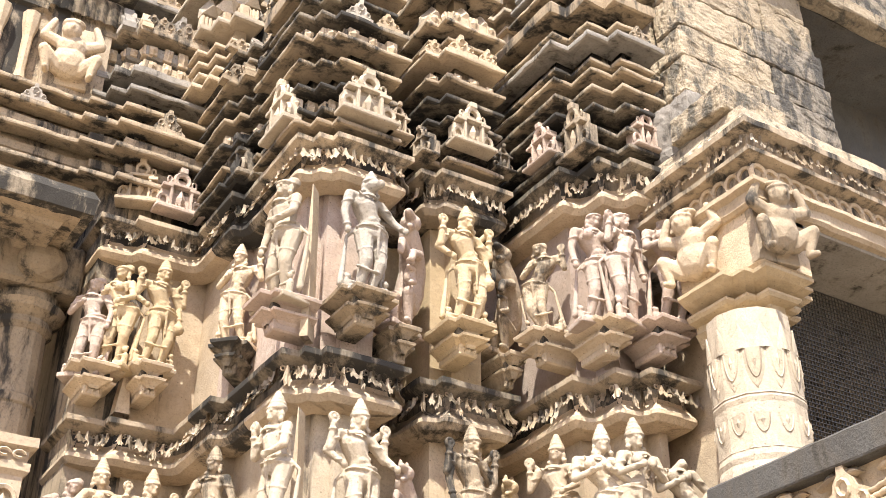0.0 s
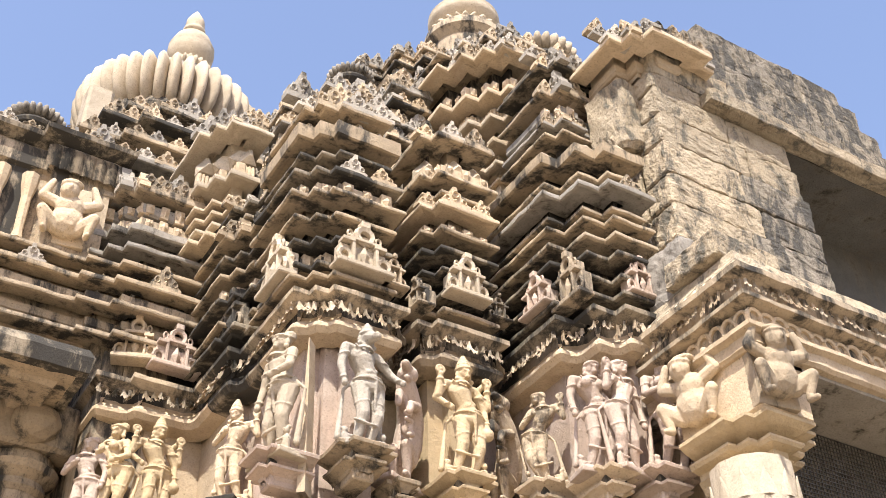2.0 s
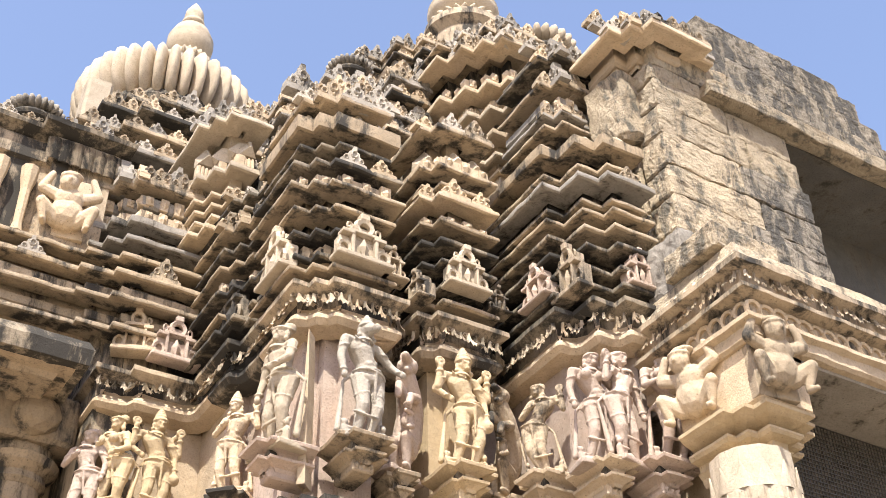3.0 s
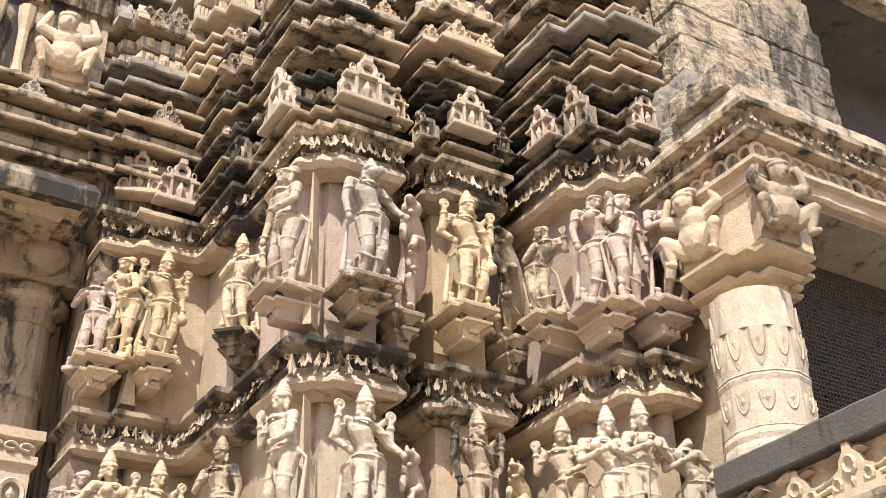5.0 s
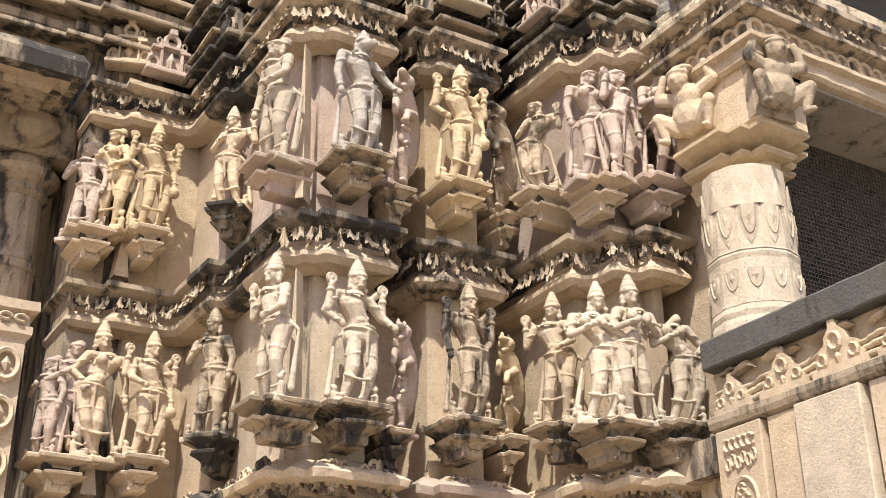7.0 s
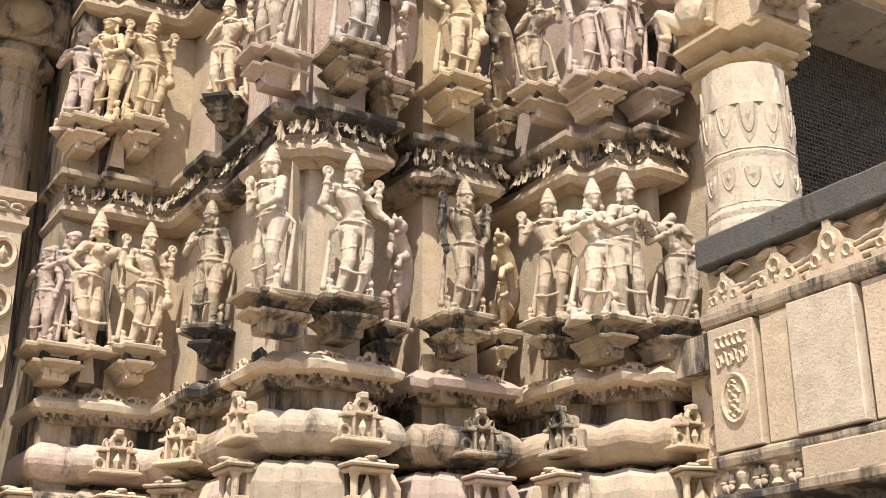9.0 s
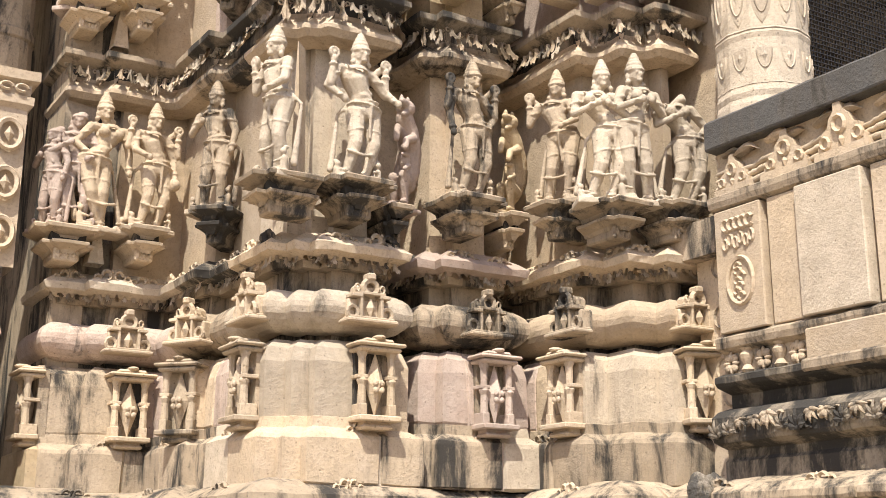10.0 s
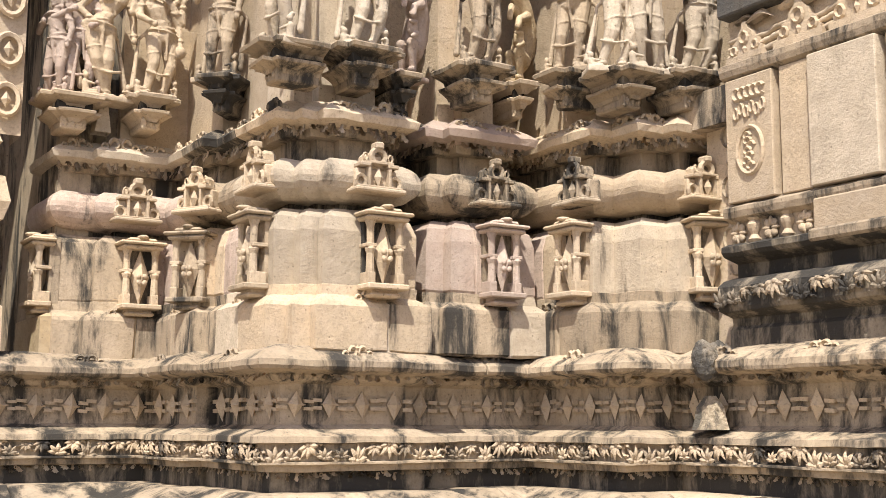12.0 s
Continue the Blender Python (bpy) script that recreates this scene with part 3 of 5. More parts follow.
def figure(x, y, z0, z1, turn, mat, label, sway=0.03, left="down", right="hip", arms4=False, crown="tall", full=False, step=0.0, back=False, look_=0, pot=False, slim=1.0):
    """A standing figure of carved stone: plain head, crown, body, limbs, belt and sash, on its slab."""
    bm = bmesh.new()
    s = 1.5 * sway
    hip, waist, chest = Vector((s, 0, 0.505)), Vector((0.35 * s, -0.01, 0.60)), Vector((-0.35 * s, -0.005, 0.705))
    head = Vector((0.25 * s, -0.025, 0.862))
    blob(bm, chest, (0.098, 0.066, 0.072), 8 * s / 0.045)
    limb(bm, chest + Vector((-0.105, 0, 0.05)), chest + Vector((0.105, 0, 0.05)), 0.034, 0.034)
    limb(bm, chest - Vector((0, 0, 0.01)), waist, 0.078, 0.054 if full else 0.062, 12)
    limb(bm, waist, hip, 0.054 if full else 0.062, 0.085, 12)
    blob(bm, waist + Vector((0, -0.035, -0.02)), (0.042, 0.034, 0.036))
    blob(bm, hip - Vector((0, 0, 0.015)), (0.132 if full else 0.112, 0.088, 0.075), -10 * s / 0.045)
    if full:
        for k in (-1, 1):
            blob(bm, chest + Vector((k * 0.048, -0.058, 0.005)), (0.040, 0.038, 0.040))
    limb(bm, chest + Vector((0, 0, 0.07)), head - Vector((0, 0, 0.03)), 0.036, 0.031)
    turn_v = Vector((math.sin(radians(look_)), -math.cos(radians(look_)), 0))
    if crown == "none":
        blob(bm, head - Vector((0, 0, 0.05)), (0.036, 0.04, 0.028))
    else:
        blob(bm, head, (0.048, 0.054, 0.060))
        blob(bm, head + turn_v * 0.052 - Vector((0, 0, 0.008)), (0.011, 0.015, 0.020))
        blob(bm, head + turn_v * 0.040 - Vector((0, 0, 0.044)), (0.020, 0.020, 0.014))
        blob(bm, head + turn_v * 0.048 - Vector((0, 0, 0.029)), (0.018, 0.010, 0.006))
        for k in (-1, 1):
            blob(bm, head + Vector((k * 0.051, 0.012, -0.012)), (0.012, 0.016, 0.030))
            blob(bm, head + Vector((k * 0.056, 0.0, -0.052)), (0.019, 0.015, 0.019))
            blob(bm, head + turn_v * 0.047 + Vector((k * 0.021, 0, 0.006)), (0.012, 0.009, 0.007))
        hoop(bm, head + Vector((0, 0, 0.028)), 0.050, 0.056, 0.010)
    if crown == "tall":
        lathe_bm([(0.052, 0.03), (0.060, 0.038), (0.060, 0.050), (0.049, 0.055), (0.053, 0.074), (0.050, 0.080), (0.041, 0.084), (0.043, 0.100), (0.033, 0.108), (0.035, 0.124), (0.024, 0.132), (0.020, 0.152), (0.010, 0.162)],
                 12, bm, Matrix.Translation(head + Vector((0, 0.008, 0))))
    elif crown == "bun":
        blob(bm, head + Vector((0, 0.012, 0.03)), (0.055, 0.058, 0.045))
        blob(bm, head + Vector((0.018, 0.045, 0.06)), (0.046, 0.042, 0.040))
        hoop(bm, head + Vector((0.014, 0.035, 0.05)), 0.045, 0.045, 0.008, 20)
    elif crown == "snout":
        limb(bm, head + turn_v * 0.02, head + turn_v * 0.105 - Vector((0, 0, 0.04)), 0.046, 0.028)
        blob(bm, head + turn_v * 0.11 - Vector((0, 0, 0.03)), (0.03, 0.02, 0.022))
        lathe_bm([(0.05, 0.03), (0.052, 0.05), (0.04, 0.06), (0.042, 0.08), (0.028, 0.09), (0.01, 0.13)], 12, bm, Matrix.Translation(head))
    for k, st in ((-1, step), (1, -step)):
        top = hip + Vector((k * 0.055, 0, -0.02))
        knee = Vector((k * 0.064 + 0.8 * s + 0.5 * st, -0.04 - abs(st) * 0.2, 0.27))
        foot = Vector((k * 0.064 + 1.2 * st, 0, 0.045))
        limb(bm, top, knee, 0.064 * slim, 0.041 * slim, 10)
        limb(bm, knee, foot, 0.043 * slim, 0.026, 10)
        blob(bm, knee.lerp(foot, 0.3) + Vector((0, 0.012, 0)), (0.036, 0.036, 0.06))
        limb(bm, foot - Vector((0, 0, 0.02)), foot + Vector((k * 0.02, -0.075, -0.03)), 0.022, 0.016)
        hoop(bm, foot + Vector((0, 0, 0.012)), 0.031, 0.031, 0.010)
        hoop(bm, foot + Vector((0, 0, 0.038)), 0.031, 0.031, 0.006)
        for f in (0.62,):
            c = top.lerp(knee, f)
            r = (0.070 + (0.043 - 0.070) * f) * slim
            hoop(bm, c, r, r, 0.003, 14 * k)
    hoop(bm, hip + Vector((0, 0, 0.045)), 0.092, 0.074, 0.009, -6)
    hoop(bm, hip + Vector((0, -0.006, 0.012)), 0.114, 0.088, 0.007, 6)
    # garland that bows before the shins
    chain = [Vector((-0.092 + 0.2 * s, -0.05, 0.20)), Vector((0.1 * s, -0.082, 0.175)), Vector((0.092 + 0.2 * s, -0.05, 0.20))]
    for p, q in zip(chain, chain[1:]):
        limb(bm, p, q, 0.011, 0.011, 6)
    hoop(bm, chest + Vector((0, -0.02, 0.06)), 0.052, 0.052, 0.010)
    hoop(bm, chest + Vector((0, -0.028, 0.042)), 0.066, 0.055, 0.007)
    limb(bm, hip + Vector((0, -0.084, 0.01)), hip + Vector((0.01, -0.06, -0.20)), 0.014, 0.008)
    limb(bm, chest + Vector((-0.08, -0.05, 0.06)), waist + Vector((0.05, -0.05, 0.0)), 0.008, 0.008, 6)
    poses = [(-1, left), (1, right)] + ([(-1, "up"), (1, "up")] if arms4 else [])
    for k, code in poses:
        if ARMS[code] is None:
            continue
        sh = chest + Vector((k * 0.118, 0.0, 0.05))
        e, h = (Vector((k * v[0], v[1], v[2])) for v in ARMS[code])
        limb(bm, sh, e, 0.035, 0.027)
        limb(bm, e, h, 0.027, 0.019)
        blob(bm, h, (0.022, 0.022, 0.028))
        hoop(bm, sh.lerp(e, 0.45), 0.034, 0.034, 0.009, 15 * k)
        hoop(bm, e.lerp(h, 0.75), 0.023, 0.023, 0.008)
        if code == "up":
            ring_bm(bm, h + Vector((0, 0, 0.042)), 0.030, 0.030, 0.012, 10, 5)
            blob(bm, h + Vector((0, -0.004, 0.042)), (0.016, 0.014, 0.016))
            limb(bm, h + Vector((0, 0.02, 0.04)), h + Vector((-k * 0.05, 0.06, -0.02)), 0.022, 0.026, 6)
        if pot and code == "down":
            blob(bm, h - Vector((0, 0, 0.05)), (0.045, 0.045, 0.05))
    # shawl ends and a small attendant lump by the feet
    for k in (-1, 1):
        limb(bm, Vector((k * 0.15 + s, 0.05, 0.46)), Vector((k * 0.15, 0.03, 0.08)), 0.010, 0.022)
        limb(bm, Vector((k * 0.15 + s, 0.05, 0.46)), Vector((k * 0.09 + s, 0.02, 0.54)), 0.012, 0.012)
    side = 1 if sway > 0 else -1
    for k, tall in ((side, 1.0), (-side, 0.7)):
        c = Vector((k * 0.135, -0.03, 0.0))
        limb(bm, c + Vector((0, 0, 0.03)), c + Vector((-k * 0.05, -0.04, 0.035 * tall)), 0.022, 0.016)
        limb(bm, c + Vector((0, 0, 0.03)), c + Vector((k * 0.01, 0, 0.10 * tall)), 0.026, 0.022)
        limb(bm, c + Vector((0, -0.01, 0.10 * tall)), c + Vector((-k * 0.04, -0.035, 0.085 * tall)), 0.011, 0.009)
        blob(bm, c + Vector((0.006 * k, -0.005, 0.145 * tall)), (0.020, 0.021, 0.024))
        blob(bm, c + Vector((0.012 * k, 0.008, 0.172 * tall)), (0.016, 0.016, 0.014))
    box_bm((-0.17, -0.09, -0.02), (0.17, 0.10, 0.02), 0.0, bm)
    if back:
        box_bm((-0.15, 0.05, 0.0), (0.15, 0.11, 0.80), 0.0, bm)
    h = z1 - z0
    return carve("statue", bm, mat, label, pose(x, y, z0, 0, 0, turn) @ Matrix.Diagonal((h * 1.06, h * 1.1, h, 1)))


def beast(x, y, z0, z1, turn, mat, label):
    """A rampant mythical beast, rearing in a curve with open jaws, a tail and a small rider."""
    bm = bmesh.new()
    spine = [((0.06, 0.02, 0.20), 0.10), ((0.12, 0.0, 0.36), 0.115), ((0.11, -0.04, 0.54), 0.105), ((0.02, -0.09, 0.68), 0.095), ((-0.06, -0.12, 0.78), 0.08)]
    for (p, r), (q, t) in zip(spine, spine[1:]):
        limb(bm, p, q, r, t, 10)
    for k in range(9):
        f = k / 8
        blob(bm, (0.17 - 0.20 * f, 0.0 - 0.06 * f, 0.42 + 0.46 * f), (0.045, 0.05, 0.035), 30)
    blob(bm, (-0.08, -0.15, 0.85), (0.085, 0.085, 0.075))
    limb(bm, (-0.12, -0.18, 0.87), (-0.22, -0.23, 0.86), 0.045, 0.03)
    limb(bm, (-0.10, -0.17, 0.80), (-0.19, -0.22, 0.755), 0.035, 0.022)
    for k in (-1, 1):
        blob(bm, (-0.06 + 0.04 * k, -0.12, 0.94), (0.02, 0.022, 0.045))
        limb(bm, (0.0, -0.12 + 0.05 * k, 0.60), (-0.16, -0.18 + 0.05 * k, 0.60 + 0.07 * k), 0.045, 0.032)
        limb(bm, (-0.16, -0.18 + 0.05 * k, 0.60 + 0.07 * k), (-0.20, -0.2 + 0.05 * k, 0.50 + 0.05 * k), 0.032, 0.028)
        limb(bm, (0.06, 0.0 + 0.06 * k, 0.22), (-0.08, -0.08 + 0.06 * k, 0.26), 0.075, 0.05)
        limb(bm, (-0.08, -0.08 + 0.06 * k, 0.26), (-0.02, -0.04 + 0.06 * k, 0.05), 0.045, 0.03)
        limb(bm, (-0.02, -0.04 + 0.06 * k, 0.04), (-0.10, -0.08 + 0.06 * k, 0.03), 0.032, 0.024)
    limb(bm, (0.14, 0.03, 0.2), (0.25, 0.02, 0.34), 0.026, 0.022)
    limb(bm, (0.25, 0.02, 0.34), (0.23, 0.02, 0.56), 0.022, 0.03)
    blob(bm, (-0.10, -0.16, 0.38), (0.05, 0.05, 0.075))
    blob(bm, (-0.12, -0.18, 0.49), (0.034, 0.036, 0.04))
    limb(bm, (-0.10, -0.2, 0.42), (-0.2, -0.22, 0.40), 0.02, 0.016)
    limb(bm, (-0.08, -0.19, 0.33), (-0.17, -0.22, 0.28), 0.026, 0.018)
    box_bm((-0.2, -0.10, -0.02), (0.2, 0.12, 0.02), 0.0, bm)
    h = z1 - z0
    return carve("statue", bm, mat, label, pose(x, y, z0, 0, 0, turn) @ Matrix.Diagonal((h, h, h, 1)))


def crouched(x, y, z0, z1, turn, mat, label):
    """A squat bracket figure with a round belly that bears the load above it."""
    bm = bmesh.new()
    blob(bm, (0, 0, 0.34), (0.30, 0.26, 0.28))
    blob(bm, (0, -0.06, 0.58), (0.26, 0.2, 0.2))
    blob(bm, (-0.05, -0.2, 0.80), (0.16, 0.16, 0.17))
    blob(bm, (-0.05, -0.36, 0.78), (0.03, 0.03, 0.045))
    hoop(bm, (-0.05, -0.19, 0.88), 0.15, 0.15, 0.03)
    blob(bm, (-0.03, -0.12, 0.96), (0.2, 0.16, 0.06))
    for k in (-1, 1):
        limb(bm, (k * 0.24, -0.05, 0.64), (k * 0.46, -0.08, 0.70), 0.10, 0.085)
        limb(bm, (k * 0.46, -0.08, 0.70), (k * 0.34, -0.1, 0.96), 0.085, 0.06)
        limb(bm, (k * 0.2, -0.05, 0.22), (k * 0.42, -0.22, 0.36), 0.13, 0.10)
        limb(bm, (k * 0.42, -0.22, 0.36), (k * 0.34, -0.16, 0.06), 0.09, 0.06)
        limb(bm, (k * 0.34, -0.16, 0.05), (k * 0.36, -0.32, 0.02), 0.055, 0.04)
        blob(bm, (k * 0.13 - 0.05, -0.2, 0.80), (0.035, 0.05, 0.07))
    box_bm((-0.34, 0.08, 0.0), (0.34, 0.40, 1.05), 0, bm)
    h = z1 - z0
    return carve("statue", bm, mat, label, pose(x, y, z0, 0, 0, turn) @ Matrix.Diagonal((h * 0.84, h * 0.8, h, 1)), voxel=0.007)


def bracket(x, y, z, turn, w, mat, steps=3):
    """A stepped bracket that juts from the wall to carry a sculpture; z: its flat top."""
    root = new("sculpture_bracket")
    root.matrix_world = pose(x, y, z, 0, 0, turn)
    tagged(root, "stepped sandstone bracket carrying a wall sculpture", "bracket", "sculpture brackets")
    for nm, z1, hw, dp, lip, drop in (("top_slab", 0.0, 0.50, 0.17, 0.028, 0.030), ("middle_slab", -0.094, 0.37, 0.135, 0.020, 0.026)):
        hw *= w
        line = [(-hw, 0.2), (-hw, -0.6 * dp), (-0.7 * hw, -0.6 * dp), (-0.7 * hw, -dp), (0.7 * hw, -dp), (0.7 * hw, -0.6 * dp), (hw, -0.6 * dp), (hw, 0.2)]
        inn = -0.42 * hw
        prof = [(inn - 0.01, z1 - lip - drop - 0.02), (inn, z1 - lip - drop), (-0.02, z1 - lip - 0.006), (-0.002, z1 - lip), (0.002, z1 - 0.3 * lip), (-0.006, z1), (-0.5 * hw, z1 + 0.008), (-0.9 * hw, z1 + 0.010)]
        part(nm, sweep_bm(line, prof, 0.05, 0.004), mat, root)
    # crust plus painted shade: neck stays dark on every bracket
    part("neck", box_bm((-0.25 * w, -0.075, -0.10), (0.25 * w, 0.2, -0.03), 0.006), DARK, root, "crusted neck, shade between the slabs put into its dark colour")
    fw = 0.18 * w
    bm = box_bm((-fw, -0.05, -0.205), (fw, 0.2, -0.125), 0.01)
    for k in range(3):
        diamond_bm(bm, ((k - 1) * 0.62 * fw, -0.051, -0.168), 0.5 * fw, 0.05, 0.014)
    part("carved_foot", bm, mat, root)
    return root


FEM, MAL = "sandstone figure of a woman carved against the wall", "crowned sandstone figure carved against the wall"
# lower row
figure(1.70, 7.27, 3.52, 4.22, -60, PINK, "worn sandstone figure seen from its side", 0.02, "fold", "down", crown="bun")
figure(1.82, 7.24, 3.52, 4.34, -15, PINK, "sandstone figure holding a staff across its body", 0.02, "fold", "front", crown="bun")
figure(1.98, 7.20, 3.54, 4.42, 5, BUFF, "sandstone figure with crossed legs and a tall crown", -0.04, "hip", "down", full=True, step=0.05)
figure(2.27, 7.16, 3.57, 4.40, 10, BUFF, "four-armed sandstone figure with a water pot", 0.03, "front", "down", arms4=True, pot=True)
figure(2.50, 6.66, 3.61, 4.43, -55, STAIN, "stained sandstone figure with a tall crown", 0.02, "fold", "down")
figure(2.44, 5.62, 3.52, 4.37, -80, PALE, "pale sandstone figure with raised arms", 0.02, "up", "front", crown="tall")
figure(2.89, 5.58, 3.56, 4.42, 5, PALE, "four-armed pale sandstone figure with a tall crown", 0.035, "hip", "out", arms4=True, pot=True)
beast(3.27, 5.78, 3.53, 4.20, 20, PINK, "rampant mythical beast of worn pinkish sandstone in a recess")
figure(3.63, 5.58, 3.59, 4.43, 5, STAIN, "four-armed sandstone figure with black stains", 0.035, "down", "hip", arms4=True)
beast(4.05, 5.83, 3.62, 4.28, 10, GOLD, "crouching mythical beast of golden sandstone in a recess")
figure(4.10, 5.36, 3.58, 4.39, -60, BUFF, "sandstone figure holding a bowl beside a staff", 0.03, "up", "front")
figure(4.12, 5.00, 3.50, 4.33, -25, PALE, "pale sandstone figure of a woman turned aside", 0.05, "fold", "fold", crown="tall", full=True, slim=1.15)
figure(4.32, 4.92, 3.50, 4.38, -5, PALE, "pale sandstone figure of a woman with a flower", -0.03, "fold", "fold", crown="tall", full=True, slim=1.1)
figure(4.59, 4.87, 3.51, 4.30, -20, PALE, "headless weathered sandstone figure of a woman", 0.05, "fold", "hip", crown="none", full=True, slim=1.1)
# upper row
figure(1.78, 7.32, 5.00, 5.78, -40, PINK, "worn sandstone figure beside a column", 0.02, "fold", "down", crown="bun")
figure(1.93, 7.26, 5.06, 5.90, -50, GOLD, "sandstone figure of a woman turned aside", 0.04, "fold", "front", crown="bun", full=True)
figure(2.17, 7.16, 5.09, 5.91, 5, GOLD, "four-armed golden sandstone figure with a pot", 0.03, "hip", "down", arms4=True, pot=True)
figure(2.54, 6.64, 5.11, 5.88, -50, BUFF, "sandstone figure with one arm raised", -0.03, "fold", "up")
figure(2.46, 5.78, 5.00, 5.94, -80, PALE, "pale beast-headed sandstone figure", 0.02, "down", "front", crown="bun")
figure(2.90, 5.58, 5.08, 6.00, 8, ASH, "grey boar-headed stone figure with arms at its sides", 0.03, "down", "out", crown="snout", step=0.02)
beast(3.27, 5.80, 5.06, 5.90, 25, PINK, "rampant mythical beast of reddish sandstone in a recess")
figure(3.61, 5.58, 5.07, 5.96, 0, GOLD, "four-armed golden sandstone figure with a tall crown", 0.035, "hip", "down", arms4=True, pot=True)
beast(4.04, 5.84, 5.10, 5.92, 10, STAIN, "rampant mythical beast of stained sandstone in a recess")
figure(4.10, 5.40, 5.08, 5.80, -55, STAIN, "stained sandstone figure of a dancer", -0.05, "fold", "up", crown="bun", step=0.04)
figure(4.19, 5.00, 4.99, 5.85, -10, PINK, "pinkish sandstone figure of a woman embracing her partner", 0.03, "down", "up", crown="bun", full=True)
figure(4.36, 4.92, 5.00, 5.86, 15, PINK, "pinkish sandstone figure of a partner leaning in", -0.04, "up", "down", crown="bun")
figure(4.66, 4.86, 5.05, 5.92, -10, PINK, "pinkish sandstone figure resting its hand on a staff", 0.03, "fold", "down", crown="bun", full=True)

for x, y, z, turn, w, mat in ((1.80, 7.24, 3.54, 0, 0.42, BUFF), (2.25, 7.17, 3.58, 0, 0.32, BUFF), (2.52, 6.62, 3.61, -45, 0.28, DARK), (2.45, 5.65, 3.54, -90, 0.38, TIER),
                              (2.90, 5.58, 3.57, 0, 0.40, TIER), (3.18, 5.72, 3.50, 0, 0.2, STAIN), (3.63, 5.58, 3.59, 0, 0.38, STAIN), (3.98, 5.74, 3.58, 0, 0.2, BUFF), (4.11, 5.38, 3.58, -90, 0.3, TIER),
                              (4.22, 5.00, 3.51, 0, 0.34, TIER), (4.56, 4.88, 3.52, 0, 0.36, STAIN),
                              (1.84, 7.28, 5.06, 0, 0.36, BUFF), (2.17, 7.17, 5.09, 0, 0.3, BUFF), (2.53, 6.62, 5.11, -45, 0.26, DARK), (2.46, 5.80, 5.03, -90, 0.36, PINK),
                              (2.90, 5.58, 5.09, 0, 0.38, TIER), (3.20, 5.70, 4.98, 0, 0.22, STAIN), (3.61, 5.58, 5.08, 0, 0.36, GOLD), (4.0, 5.72, 5.02, 0, 0.2, STAIN), (4.11, 5.42, 5.09, -90, 0.3, BUFF),
                              (4.25, 5.00, 5.01, 0, 0.32, BUFF), (4.58, 4.88, 5.04, 0, 0.38, PINK)):
    bracket(x, y, z, turn, w, mat)
# tapering slabs that stand between the sculptures
for x, y, z, turn, h, w, mat in ((2.60, 5.70, 4.8, -45, 1.05, 0.08, BUFF), (2.60, 5.70, 3.36, -45, 1.0, 0.08, BUFF), (2.06, 7.30, 4.8, 0, 0.32, 0.16, BUFF),
                                 (2.0, 7.30, 3.36, 0, 0.25, 0.16, PALE), (4.30, 5.04, 4.8, -45, 0.9, 0.16, PINK)):
    w *= 0.62
    bm = bmesh.new()
    for f0, f1, z0, z1 in ((1.0, 0.45, 0, 0.75), (0.45, 0.1, 0.75, 1.0)):
        lo = [bm.verts.new((sx * w * f0 / 2, sy, z0 * h)) for sx, sy in ((-1, -0.03), (1, -0.03), (1, 0.08), (-1, 0.08))]
        hi = [bm.verts.new((sx * w * f1 / 2, sy, z1 * h)) for sx, sy in ((-1, -0.03), (1, -0.03), (1, 0.08), (-1, 0.08))]
        for k in range(4):
            bm.faces.new((lo[k], lo[(k + 1) % 4], hi[(k + 1) % 4], hi[k]))
    ob = tagged(finish("stone_fillet", bm, mat), "tapering plain sandstone slab between wall sculptures", "slab", "fillets between sculptures")
    ob.matrix_world = pose(x, y, z, 0, 0, turn)


# ---- stepped spires above the wall ----
def notched(x0, x1, yf, yb, a=0.08):
    """Plan of a spire with twice-notched front corners."""
    return [(x0, yb), (x0, yf + 2 * a), (x0 + a, yf + 2 * a), (x0 + a, yf + a), (x0 + 2 * a, yf + a), (x0 + 2 * a, yf), (x1 - 2 * a, yf), (x1 - 2 * a, yf + a),
            (x1 - a, yf + a), (x1 - a, yf + 2 * a), (x1, yf + 2 * a), (x1, yb)]


